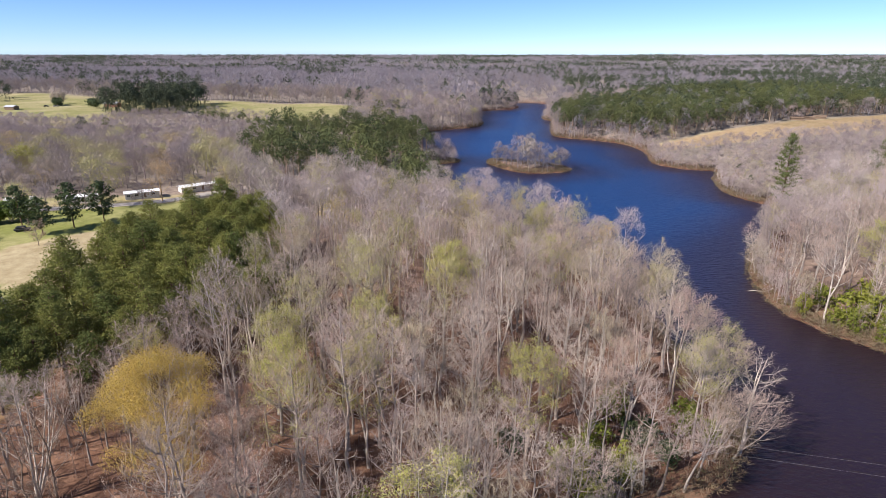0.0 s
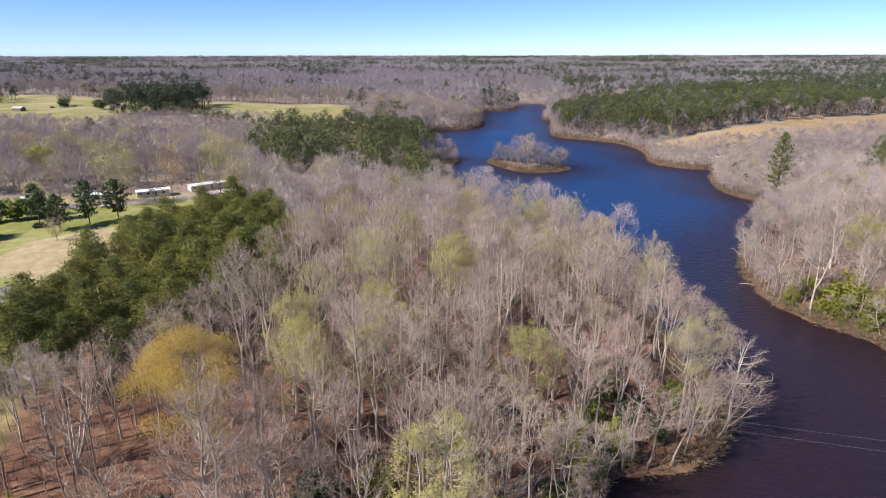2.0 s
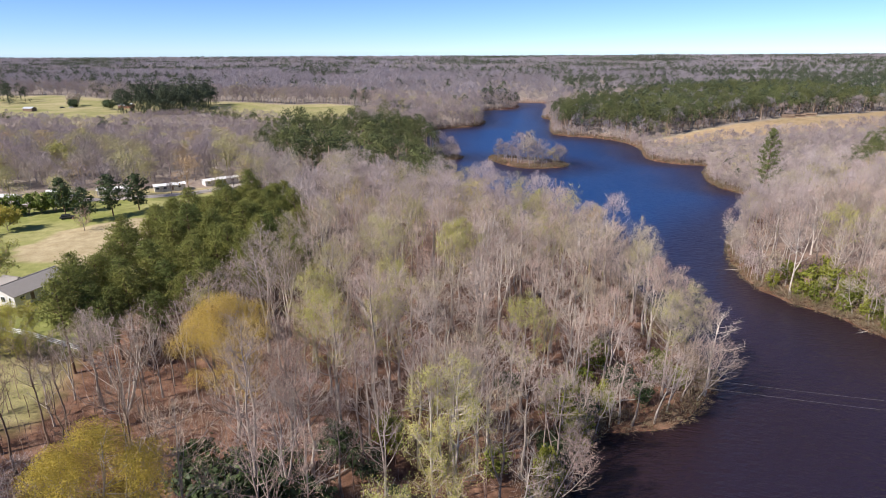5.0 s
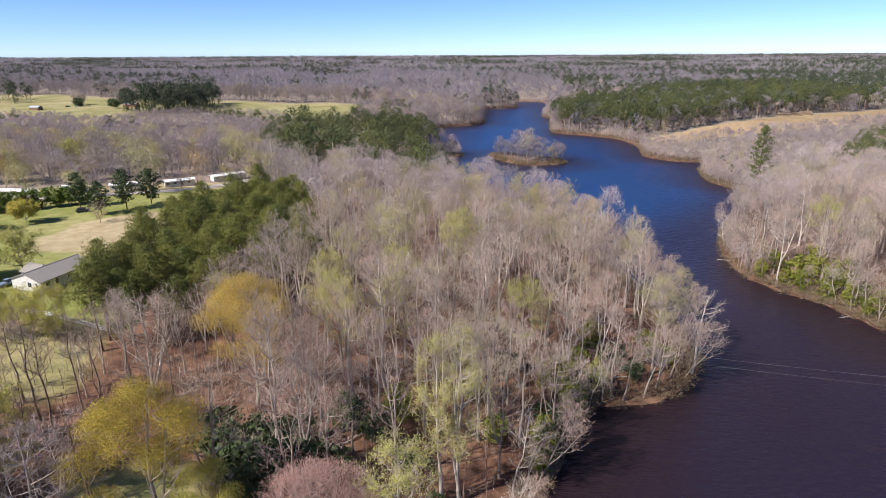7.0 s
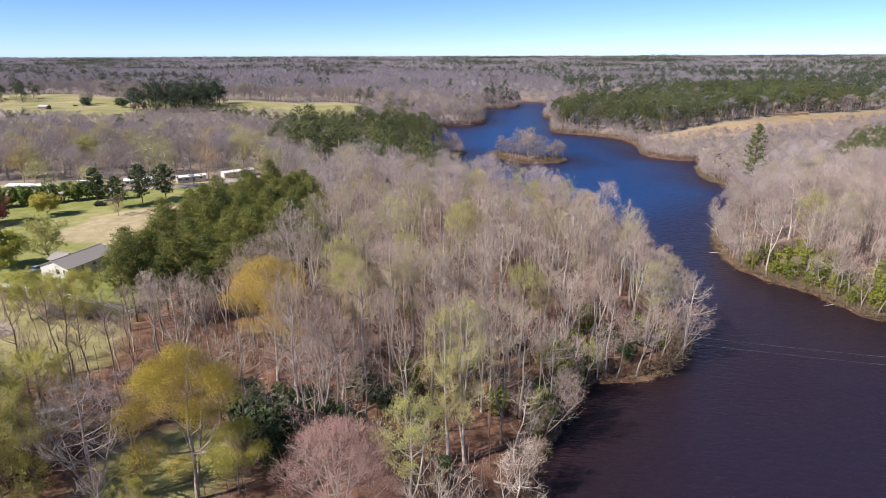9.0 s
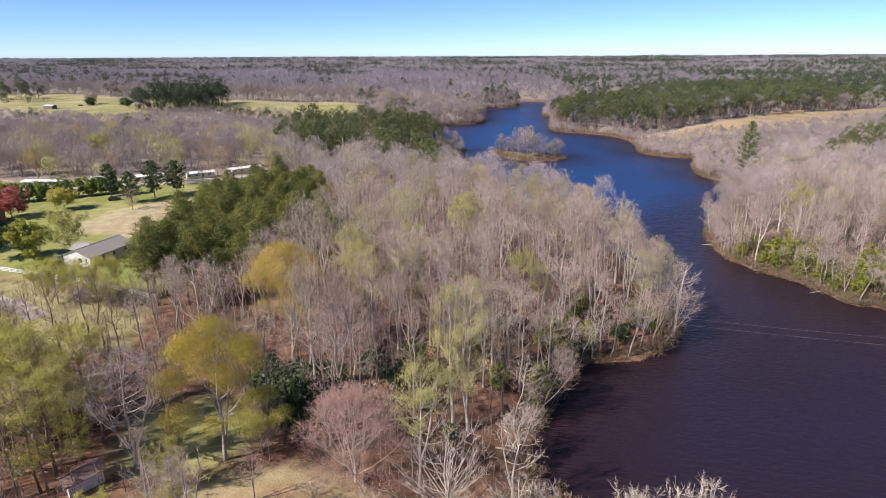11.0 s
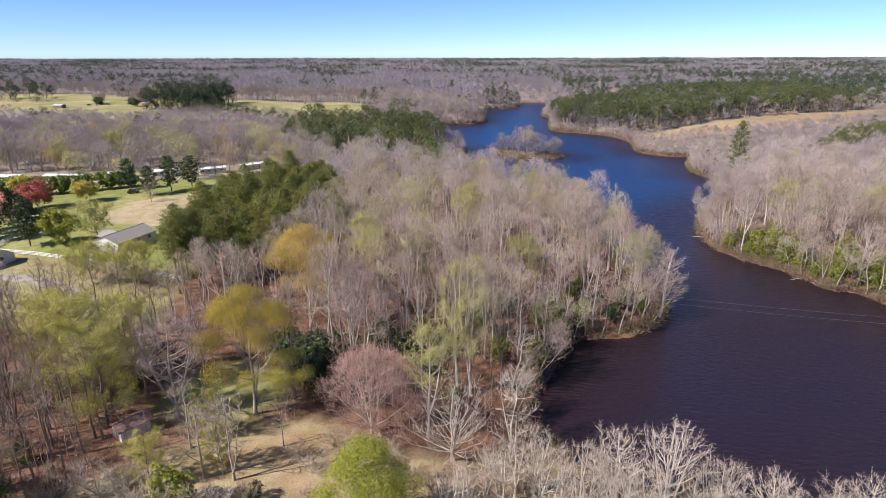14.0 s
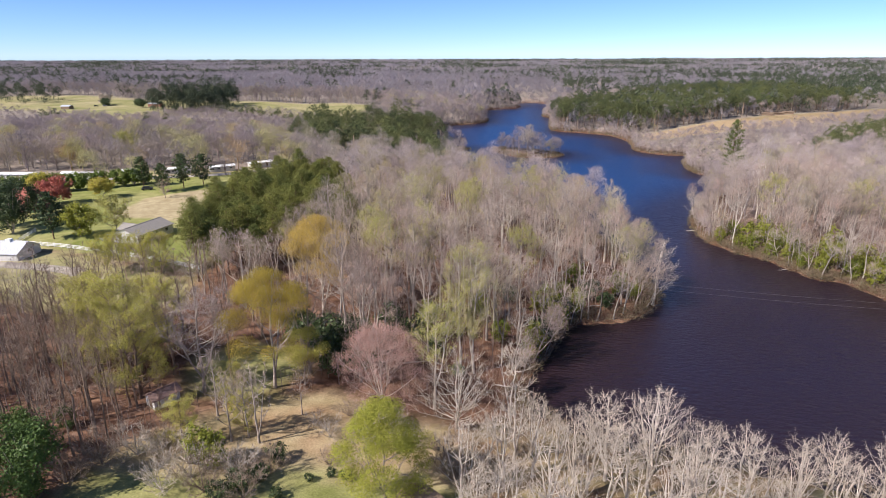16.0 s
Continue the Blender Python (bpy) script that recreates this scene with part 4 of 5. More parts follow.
# lawn trees
LAWN_TREES = [
    (bare_maker(130, 7.5, "small yellow-flowering tree on the lawn", leaf=M_leaf_lemon, leaf_size=0.34, base=0.2, spread=4.6, n1=26, repeat=4, name="yellow_tree", group="lawn trees"), -135.7, 170.4),
    (bare_maker(131, 7.5, "small yellow-flowering tree on the lawn", leaf=M_leaf_lemon, leaf_size=0.34, base=0.2, spread=4.6, n1=26, repeat=4, name="yellow_tree", group="lawn trees"), -166, 178),
    (bare_maker(132, 10, "red-leaved maple beside the brick house", leaf=M_leaf_red, leaf_size=0.4, base=0.15, spread=5.6, n1=32, repeat=3, low=0.5, name="red_maple", group="lawn trees"), -146.5, 158),
    (bare_maker(133, 12, "olive green budding tree on the lawn", leaf=M_bud, leaf_size=0.32, base=0.15, spread=6.0, n1=32, repeat=2, low=0.5, name="olive_tree", group="lawn trees"), -106, 124.5),
    (bare_maker(134, 10, "spring-green leafing tree on the lawn", leaf=M_leaf_green, leaf_size=0.4, base=0.12, spread=5.0, n1=32, repeat=3, low=0.5, name="leafing_tree", group="lawn trees"), -114, 118),
    (bare_maker(135, 8, "small bare tree on the lawn", base=0.2, spread=3.4, n1=22, name="bare_tree", group="lawn trees"), -111.2, 171),
    (bare_maker(136, 12, "large bare tree in orange bud by the road", leaf=M_leaf_orange, leaf_size=0.35, base=0.2, spread=6.0, n1=30, repeat=2, name="orange_tree", group="lawn trees"), -188, 236),
    (bare_maker(137, 16, "broad tree in pale yellow bud by the road", leaf=M_bud, leaf_size=0.4, base=0.2, spread=8.0, n1=36, repeat=2, low=0.5, name="budding_tree", group="budding trees"), -170, 256),
    (bare_maker(138, 10.5, "yellow-green budding tree by the fence", leaf=M_spray, leaf_size=0.15, base=0.15, spread=6.5, n1=34, repeat=9, low=0.6, name="spring_tree", group="spring trees"), -87, 88),
    (bare_maker(139, 11, "yellow-green budding tree by the fence", leaf=M_spray, leaf_size=0.15, base=0.15, spread=6.5, n1=34, repeat=9, low=0.6, name="spring_tree", group="spring trees"), -77, 89),
]
LAWN_TREES += [
    (bare_maker(161, 13, "round tan budding tree on the far field", leaf=M_twig_white, leaf_size=0.6, base=0.12, spread=7.5, n1=30, repeat=2, low=0.5, name="budding_tree", group="farm trees"), -388, 632),
    (bush_maker(162, 9, 13, "broad dark evergreen beside the far farm vehicles", M_dark_leaf, "evergreen_tree", "farm trees", 2200, 0.8), -380, 616),
    (bush_maker(163, 10, 16, "dark evergreen beside the far brick house", M_dark_leaf, "evergreen_tree", "farm trees", 2200, 0.8), -322, 582),
]
for maker, x, y in LAWN_TREES:
    single(maker, x, y, 4)
for i, (x, y, s) in enumerate(((-129.9, 191.5, 0.9), (-116.3, 181, 0.88), (-111.1, 188.5, 1.0), (-106.2, 197.2, 1.0), (-121.2, 116, 1.02))):
    SINGLES.append((x, y, 4))
    CEDAR.plant(i, x, y, i * 2.1, s * 1.12)
DARK = Kind([bush_maker(141, 14, 9, "large dark evergreen tree beside the yard", M_dark_leaf, "evergreen_tree", "evergreen trees", 3600, 0.42)])
for x, y, s in ((-137.5, 121, 1.3), (-144, 128, 1.25), (-146, 140, 1.1)):
    SINGLES.append((x, y, 4))
    DARK.plant(0, x, y, x, s)
MAGNOLIA = Kind([bush_maker(142, 13, 10, "dense broad-leaved evergreen tree beside the yard", M_magnolia, "evergreen_tree", "evergreen trees", 7000, 0.3)])
for x, y, s in ((-55.5, 6.5, 1.0), (-61.5, 12, 0.8), (-60, 22, 0.35)):
    SINGLES.append((x, y, 4))
    MAGNOLIA.plant(0, x, y, x, s)
HEDGE = Kind([bush_maker(143 + k, 5.6, 5.5, "clipped dark green hedge shrub along the lawn", M_leaf_hedge, "hedge_shrub", "hedge", 1600, 0.4) for k in range(2)])
for i in range(13):
    u = i / 12
    HEDGE.plant(i, -176 + 43 * u, 173 + 25.5 * u, i * 1.9, 1.45)

# pines of the near stand
x, y, r = scatter(-90, 65, -15, 195, 5.2, 61)
keep = inside(PINES_NEAR, x, y)
for i, (a, b) in enumerate(zip(x[keep], y[keep])):
    PINE.plant(i * 7 % 4, a, b, r.uniform(0, 6.28), r.uniform(0.9, 1.08), r.uniform(0.95, 1.08))

# evergreen shrubs on the banks and under the bare trees
for i, (x, y, s) in enumerate(((31, 82, 1.25), (28, 79, 1.0), (27, 82, 1.4), (41, 92, 1.2), (50, 95, 1.1), (54, 93, 0.8), (-6, 63, 1.2), (-12, 66, 1.3), (-18, 61, 1.0), (4, 50, 0.6), (-22, 48, 1.5), (-18, 51, 1.6), (-25, 51, 1.4),
                               (22, 66, 0.9), (-3, 69, 1.1), (24, 73, 0.9), (38, 98, 1.1), (-15, 54, 1.3), (-1, 57, 0.8), (20.5, 60, 0.9), (22.5, 63.5, 1.0), (26, 70, 1.1), (29.5, 76, 1.1), (36, 84, 1.0), (45, 88, 0.9), (-28, 55, 1.5), (-24, 58, 1.3), (-31, 60, 1.2), (14, 66, 0.9), (10, 77, 1.0), (-20, 45, 1.7), (-16, 47, 1.6), (-24, 54, 1.6), (-13, 51, 1.5), (33, 90, 1.0), (-21, 57, 1.4), (18, 88, 1.0))):
    SHRUB.plant(2 if x < -10 or i % 3 == 0 else i % 2, x, y, i * 2.0, s * 1.3)
for i, (x, y, s) in enumerate(((110, 142, 1.3), (113.5, 137, 1.25), (117, 131, 1.2), (118, 125, 0.9), (122, 119, 1.3), (126, 117, 1.2), (129, 112, 1.0), (131, 106, 1.1), (120, 136, 1.4), (128, 124, 1.3), (108, 150, 1.0), (116, 145, 1.2), (133, 116, 1.2), (136, 108, 1.3), (106, 140.5, 0.8), (108.8, 136.5, 0.9), (112.3, 131, 0.9), (115, 125.5, 0.9), (117, 119.5, 0.9), (119.5, 115, 0.9), (126, 110, 1.0), (128, 103, 1.1), (131, 98, 1.1), (102.5, 148, 0.8))):
    SHRUB.plant(i % 2, x, y, i * 2.0, s * 1.35)
for i, (x, y, s) in enumerate(((-35.5, 14.6, 1.2), (-33.0, 14.2, 1.1), (-28.5, 9.5, 0.9), (-30.5, 7.5, 0.8), (-26, 12, 0.7), (-22.5, 8.5, 0.5), (-13.5, 13.5, 0.5), (-25.0, 17.4, 0.75), (-16, 14, 0.4), (-19, 12.5, 0.35), (-24.2, 16, 0.5))):
    SHRUB.plant(1 if i < 2 else 2, x, y, i, s)

WOODLOT = Kind([bare_maker(151 + k, 21, "slender brown-trunked bare tree standing in a dense row", bark=M_bark_dark, twigs=M_twig_dark, base=0.34 + 0.08 * k, spread=2.9, n1=18, n2=6, n3=6, girth=0.0095, name="woodlot_tree", group="woodlot trees") for k in range(3)])

# bare woods: singly near by, joined further off
x, y, r = scatter(-130, -30, 190, 330, 6.3, 62)
keep = forest(x, y)
for sx, sy, c in SINGLES:
    keep &= np.hypot(x - sx, y - sy) > c
keep &= ~((x > 0) & (x < 90) & (y < 40)) & (y > -12)
x, y = x[keep], y[keep]
near = (y < 146) & (x > -60) & (x < 70) | (x > 95) & (x < 145) & (y > 95) & (y < 170) | (x < -40) & (x > -90) & (y > 0) & (y < 70)
d = land(x, y)
for i in np.where(near)[0]:
    s = r.uniform(0.82, 1.08) * (0.85 if d[i] < 7 else 1.0) * (0.7 if x[i] < -36 and y[i] > 12 else 1.0)
    bud = r.uniform() < 0.12
    if r.uniform() < 0.14 and d[i] > 7 and x[i] > -34:
        continue
    if x[i] < -34 and y[i] < 68:
        if r.uniform() < 0.8:
            WOODLOT.plant(i, x[i], y[i], r.uniform(0, 6.28), r.uniform(0.75, 1.0))
        continue
    (BUDDING if bud else BARE).plant(r.randint(0, 8), x[i], y[i], r.uniform(0, 6.28), s, r.uniform(0.95, 1.1))


def lod(count, seed, h, **kw):
    out = []
    for k in range(count):
        wood, fuzz, _, _ = grow(seed + k, h * (0.85 + 0.3 * k / count), fine=False, base=0.3 + 0.05 * (k % 4), spread=4.4 + 0.3 * (k % 3), fork=1 + k % 2, up=0.5, **kw)
        (a, b), (c, e) = wood.arrays(), fuzz.arrays()
        out.append((np.concatenate([a, c]), np.concatenate([b, e + len(a)])))
    return out


LOD1 = [both(t, haze(240 + k, 22 + 0.6 * k, 5.2, 0.42, 860, 1.1, 0.07, lobes=11, stem=0, up=0.9)) for k, t in enumerate(lod(8, 200, 22, n1=10, n2=3, n3=6, wide=0.055, girth=0.0095, twig=1.1))]
BUD1 = [both(t, haze(250 + k, 22 + k, 5.4, 0.3, 760, 0.0, 0.0, lobes=11, stem=0, leafy=0.28)) for k, t in enumerate(lod(4, 204, 23, n1=12, n2=3, n3=6, wide=0.055, girth=0.007, twig=1.1))]
rest = ~near & ~((x < -60) & (y > 80) & (y < 188)) & ~((x < -60) & (y > 62) & (y < 95) & (r.uniform(size=len(x)) < 0.5)) & ~((x < -62) & (y > 186))
bud = rest & (r.uniform(size=len(x)) < np.where((x > -40) & (x < 70), 0.26, 0.10))
s = r.uniform(0.6, 1.15, len(x)) * np.where((x < -40) & (y > 200), 0.72, 1.0) * np.where((x > -30) & (x < 60) & (y > 205), 0.78, 1.0) * np.where((x > 120) & (y > 262), 0.5, 1.0) * np.where((x < -60) & (y > 55) & (y < 96), 0.55, 1.0)
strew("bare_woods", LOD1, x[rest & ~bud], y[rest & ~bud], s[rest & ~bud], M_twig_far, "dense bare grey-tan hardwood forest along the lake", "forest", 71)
strew("budding_woods", BUD1, x[bud], y[bud], s[bud], M_bud_far, "scattered trees in yellow-green bud among bare woods", "forest", 81)

# slim trunks crowded at the edge of the yard
x, y, r = scatter(-82, 8, -50, 46, 4.2, 70)
keep = forest(x, y) & (x < -50)
for sx, sy, c in SINGLES:
    keep &= np.hypot(x - sx, y - sy) > min(c, 2.5)
for a, b in zip(x[keep], y[keep]):
    WOODLOT.plant(r.randint(0, 3), a, b, r.uniform(0, 6.28), r.uniform(0.65, 0.9), r.uniform(0.95, 1.1))

# small trees leaning out along the banks
def bank_spots(count, near_d, far_d, seed, y0, y1):
    r = np.random.RandomState(seed)
    k = r.randint(0, len(LAKE_S), count)
    x, y = LAKE_S[k, 0] + r.normal(size=count) * 4, LAKE_S[k, 1] + r.normal(size=count) * 4
    d = land(x, y)
    keep = (d > near_d) & (d < far_d) & (np.abs(x) < 0.83 * (y + 60) + 30) & (y > y0) & (y < y1)
    return x[keep], y[keep], r


x, y, r = bank_spots(2600, 0.4, 3.5, 91, 44, 190)
taken = []
for a, b in zip(x, y):
    if all(math.hypot(a - p, b - q) > (3.4 if b < 130 else 5) for p, q in taken) and len(taken) < 75:
        taken.append((a, b))
        k = [4, 7, 2, 0][len(taken) % 4]
        out = np.array([land(np.array([a + 1, a, a]), np.array([b, b + 1, b]))])[0]
        lean_x, lean_y = out[2] - out[0], out[2] - out[1]
        m = stand(a, b, r.uniform(0, 6.28), r.uniform(0.45, 0.8), r.uniform(0.9, 1.1))
        tip = Matrix.Translation(m.translation) @ Matrix.Rotation(r.uniform(0.1, 0.38), 4, Vector((-lean_y, lean_x, 0.001))) @ Matrix.Translation(-m.translation)
        BARE.made[k] and copy_thing(BARE.made[k], tip @ m)
x, y, r = bank_spots(5600, 0.3, 6.0, 92, 150, 900)
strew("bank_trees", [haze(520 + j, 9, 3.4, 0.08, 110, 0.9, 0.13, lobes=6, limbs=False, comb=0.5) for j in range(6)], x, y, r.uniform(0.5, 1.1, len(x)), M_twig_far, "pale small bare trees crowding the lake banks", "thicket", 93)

# brush along the water's edge
shore = np.concatenate([LAKE_S, ISLAND_S])
r = np.random.RandomState(82)
k = np.repeat(np.arange(len(shore)), np.where(shore[:, 1] > 150, 80, 60))
x, y = shore[k, 0] + r.normal(size=len(k)) * 4.0, shore[k, 1] + r.normal(size=len(k)) * 4.0
dd = land(x, y)
keep = (dd > -1.3) & (dd < 3.6) & (np.abs(x) < 0.83 * (y + 60) + 30) & (y < 640) & ~((x < 65) & (y < 95) & (r.uniform(size=len(x)) < 0.7))
x, y = x[keep], y[keep]
strew("shore_brush", [far_bare(500 + j, 2.6, 34, 0.10, 1.5, 0.0, False) for j in range(6)], x, y, r.uniform(0.4, 1.3, len(x)) * np.where(y > 150, 0.72, 1.0), M_brush, "tan brush and dead grass along the water's edge", "brush", 83, 0.1)

SAPLING = [far_bare(300 + k, 6, 60, 0.04, 2.0, 0.05) for k in range(6)]
x, y, r = scatter(-100, 10, 150, 170, 2.8, 63)
keep = forest(x, y, 3) & ~((x > 0) & (x < 90) & (y < 36))
x, y = x[keep], y[keep]
strew("saplings", SAPLING, x, y, r.uniform(0.35, 1.2, len(x)), M_twig_under, "thin brown saplings and brush on the forest floor", "undergrowth", 72)

LOD2 = [haze(320 + k, 17, 6.2, 0.14, 290, 1.6, 0.27, lobes=8 + k % 4, limbs=False, stem=0.009, comb=0.3, up=1.0) for k in range(8)]
BUD2 = [haze(330 + k, 17, 6.2, 0.12, 260, 0, 0, lobes=8, limbs=False, stem=0.009, leafy=0.55) for k in range(4)]
x, y, r = scatter(-560, 60, 560, 700, 9.2, 64)
keep = forest(x, y) & ~((x > -130) & (x < 190) & (y < 330)) & ~inside(PINES_SHORE, x, y) & ~((x > -300) & (x < -60) & (y < 345))
x, y = x[keep], y[keep]
young = np.where((x < -70) & (y < 560), np.clip(1.0 - (y - 290) / 210, 0.36, 1.0), 1.0) * np.where((x > 120) & (y > 262) & (y < 470), 0.5, 1.0)
s = r.uniform(0.6, 1.25, len(x)) * young
bud = r.uniform(size=len(x)) < np.where((x < -40) & (y < 420), 0.22, 0.06)
MID = [haze(600 + k, 15, 6.6, 0.10, 950, 1.0, 0.13, lobes=9 + k % 4, limbs=True, stem=0.014, comb=0.5, up=0.8) for k in range(7)]
BUDMID = [haze(610 + k, 15, 6.4, 0.12, 1150, 0, 0, lobes=10, limbs=True, stem=0.012, leafy=0.33) for k in range(3)]
mx, my, mr = scatter(-300, 205, -60, 345, 8.0, 89)
mk = forest(mx, my)
for ax, ay, bx, by in ((-200, 203, -150, 212), (-150, 212, -118, 226), (-118, 226, -88, 256)):
    u = np.clip(((mx - ax) * (bx - ax) + (my - ay) * (by - ay)) / ((bx - ax) ** 2 + (by - ay) ** 2), 0, 1)
    mk &= np.hypot(mx - ax - u * (bx - ax), my - ay - u * (by - ay)) > 8
mx, my = np.append(mx, [-157, -141, -134, -123, -117, -106, -101, -92, -86, -82]), np.append(my, [203, 209, 211, 216, 218, 224, 229, 236, 240, 247])
mk = np.append(mk, [True] * 10)
mb = mk & (mr.uniform(size=len(mx)) < 0.27)
mk &= ~mb
msize = mr.uniform(0.6, 1.35, len(mx)) * np.clip(1.1 - (my - 260) / 260, 0.7, 1.05)
strew("roadside_woods", MID, mx[mk], my[mk], msize[mk], M_twig_mid, "broad-crowned bare grey and brown trees behind the road", "forest", 94)
strew("roadside_budding_trees", BUDMID, mx[mb], my[mb], msize[mb], M_bud_far, "broad yellow-green and orange budding trees behind the road", "forest", 95)
fx, fy, fr = scatter(-330, 222, 420, 520, 6.4, 85)
fk = forest(fx, fy) & ((fx < -5) & (fy > 360) | (fx > 112) & (fy < 470)) & ~inside(PINES_SHORE, fx, fy)
strew("young_woods", [haze(540 + j, 9, 4.0, 0.05, 110, 1.0, 0.22, lobes=5, limbs=False, stem=0.006, comb=0.3, up=1.1) for j in range(6)], fx[fk], fy[fk], fr.uniform(0.6, 1.15, fk.sum()), M_twig_mid, "dense young bare growth below the pale fields", "forest", 86, smooth_faces=True)
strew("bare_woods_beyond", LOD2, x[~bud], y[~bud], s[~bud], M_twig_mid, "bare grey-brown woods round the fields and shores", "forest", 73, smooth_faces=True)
strew("budding_woods_beyond", BUD2, x[bud], y[bud], s[bud], M_bud_far, "yellow-green budding trees scattered through bare woods", "forest", 84, smooth_faces=True)

# island thickets
x, y, r = scatter(30, 335, 90, 385, 3.6, 65)
keep = signed(ISLAND_S, x, y) > 0.8
strew("island_thicket", [haze(340 + j, 13, 3.3, 0.2, 220, 1.1, 0.13, lobes=6, stem=0.014) for j in range(5)], x[keep], y[keep], r.uniform(0.6, 1.05, keep.sum()), M_twig_hazed, "thicket of pale bare trees covering the small island", "thicket", 74)

PINE2 = [haze(360 + k, 16, 4.5, 0.34, 460, 0, 0, lobes=7 + k % 3, limbs=False, stem=0, leafy=0.46, droop=0.8) for k in range(6)]
PINE_LOW = [haze(370 + k, 16, 4.6, 0.04, 700, 0, 0, lobes=12, limbs=False, stem=0.012, leafy=0.5, droop=0.9) for k in range(4)]
x, y, r = scatter(-420, 220, 480, 700, 6.0, 66)
keep = (inside(PINES_MID, x, y) & (r.uniform(size=len(x)) < 0.52) | inside(PINES_FAR, x, y) & (r.uniform(size=len(x)) < 0.5) | inside(PINES_RIGHT, x, y) | inside(PINES_ROW, x, y) & (r.uniform(size=len(x)) < 0.7)) & (land(x, y) > 1.5)
s = r.uniform(0.8, 1.15, len(x)) * np.where(inside(PINES_FAR, x, y), 1.6, 1.0) * np.where(inside(PINES_MID, x, y), 1.22, 1.0) * np.where(inside(PINES_ROW, x, y), 0.62, 1.0) * r.choice([0.75, 1.0, 1.0, 1.2], len(x)) * np.where(inside(PINES_RIGHT, x, y), 0.6, 1.0)
far_left = np.array([(-520, 655), (-508, 668), (-500, 690), (-512, 700), (-492, 648), (-486, 672), (-530, 690), (-478, 660), (-540, 676), (-495, 705), (-474, 682), (-550, 700)], float)
fr2 = np.random.RandomState(5)
x, y, s, keep = np.append(x, far_left[:, 0]), np.append(y, far_left[:, 1]), np.append(s, fr2.uniform(1.3, 1.9, 12)), np.append(keep, [True] * 12)
field = keep & (inside(PINES_FAR, x, y) | (x < -470))
strew("field_pines", PINE_LOW, x[field], y[field], s[field], M_needle_hazed, "tall dark pines in a clump beside the pale field", "forest", 99)
keep &= ~field
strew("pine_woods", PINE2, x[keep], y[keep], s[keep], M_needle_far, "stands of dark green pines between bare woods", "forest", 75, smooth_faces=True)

x, y, s, keep = np.append(x, [-223, -212, -218, -140, -310, -316, 176, 172, 167, 205, 160]), np.append(y, [388, 398, 376, 300, 404, 428, 330, 342, 318, 300, 292]), np.append(s, [0.95, 0.85, 0.7, 0.7, 1.0, 0.9, 0.55, 0.5, 0.5, 0.6, 0.45]), np.append(keep, [True] * 11)
strew("roadside_pines", PINE2, x[-11:], y[-11:], s[-11:], M_needle_far, "single dark pines standing among bare woods", "forest", 96, smooth_faces=True)
POST = Geo()
POST.tube(np.array([[0, 0, 0], [0, 0, 9.5]]), [0.26, 0.16], 4)
POST = [POST.arrays()] * len(PINE2)
r = np.random.RandomState(7)
px = np.concatenate([r.uniform(54, 98, 16), r.uniform(-42, -24, 7), r.uniform(-92, -66, 4), r.uniform(0, 40, 3)])
py = np.concatenate([r.uniform(724, 768, 16), r.uniform(540, 575, 7), r.uniform(632, 648, 4), r.uniform(600, 640, 3)])
strew("inlet_pines", PINE_LOW, px, py, r.uniform(0.9, 1.45, len(px)), M_needle_hazed, "dark pines in clumps at the head of the inlet", "forest", 100)
strew("pine_trunks", POST, x[keep], y[keep], s[keep], M_trunk_far, "bare lower trunks of the pine stands", "forest", 75)
x, y, r = scatter(95, 440, 420, 720, 7.2, 69)
keep = inside(PINES_SHORE, x, y) & (land(x, y) > 3) & (y < 470 + x * 0.75)
bare = keep & (r.uniform(size=len(x)) < np.where(land(x, y) < 14, 0.4, 0.2))
keep &= ~bare
s = r.uniform(1.0, 1.5, keep.sum()) * np.where(land(x[keep], y[keep]) < 30, 1.2, 1.0)
strew("shore_pine_trunks", POST, x[keep], y[keep], s, M_trunk_far, "pale lower trunks of the shore pines", "forest", 87)
strew("shore_pines", PINE2, x[keep], y[keep], s, M_needle_far, "tall sunlit pines along the far lake shore", "forest", 87, smooth_faces=True)
strew("shore_bare_trees", LOD2, x[bare], y[bare], r.uniform(0.7, 1.2, bare.sum()), M_twig_hazed, "pale bare trees among the shore pines", "forest", 88, smooth_faces=True)

# far shore and the country beyond
PINE3 = [haze(380 + k, 20, 6.2, 0.1, 96, 0, 0, lobes=9, limbs=False, stem=0, leafy=1.4, droop=0.8) for k in range(6)]
BARE3 = [haze(400 + k, 18, 8.0, 0.05, 80, 3.0, 0.7, lobes=6, limbs=False, stem=0, comb=0.25, up=1.2) for k in range(8)]
x, y, r = scatter(-1400, 440, 1500, 1500, 14.0, 67)
keep = forest(x, y) & ((y > 700) | (np.abs(x) > 560) | inside(PINES_SHORE, x, y)) & (land(x, y) > 2)
x, y = x[keep], y[keep]
mixed = r.uniform(size=len(x))
belt = inside(PINES_SHORE, x, y) & (waves(x, y, 160, 21) + mixed > -0.1) & ((land(x, y) > 6) | (mixed > 0.6)) & (mixed > 0.22)
belt |= (waves(x / 2.2, y, 300, 22) + 0.25 * mixed + 0.12 > np.where(x > 180, 0.35, 0.72))
strew("far_pines", PINE3, x[belt], y[belt], r.uniform(0.75, 1.2, belt.sum()), M_needle_hazed, "far dark green pine forest", "forest", 76, smooth_faces=True)
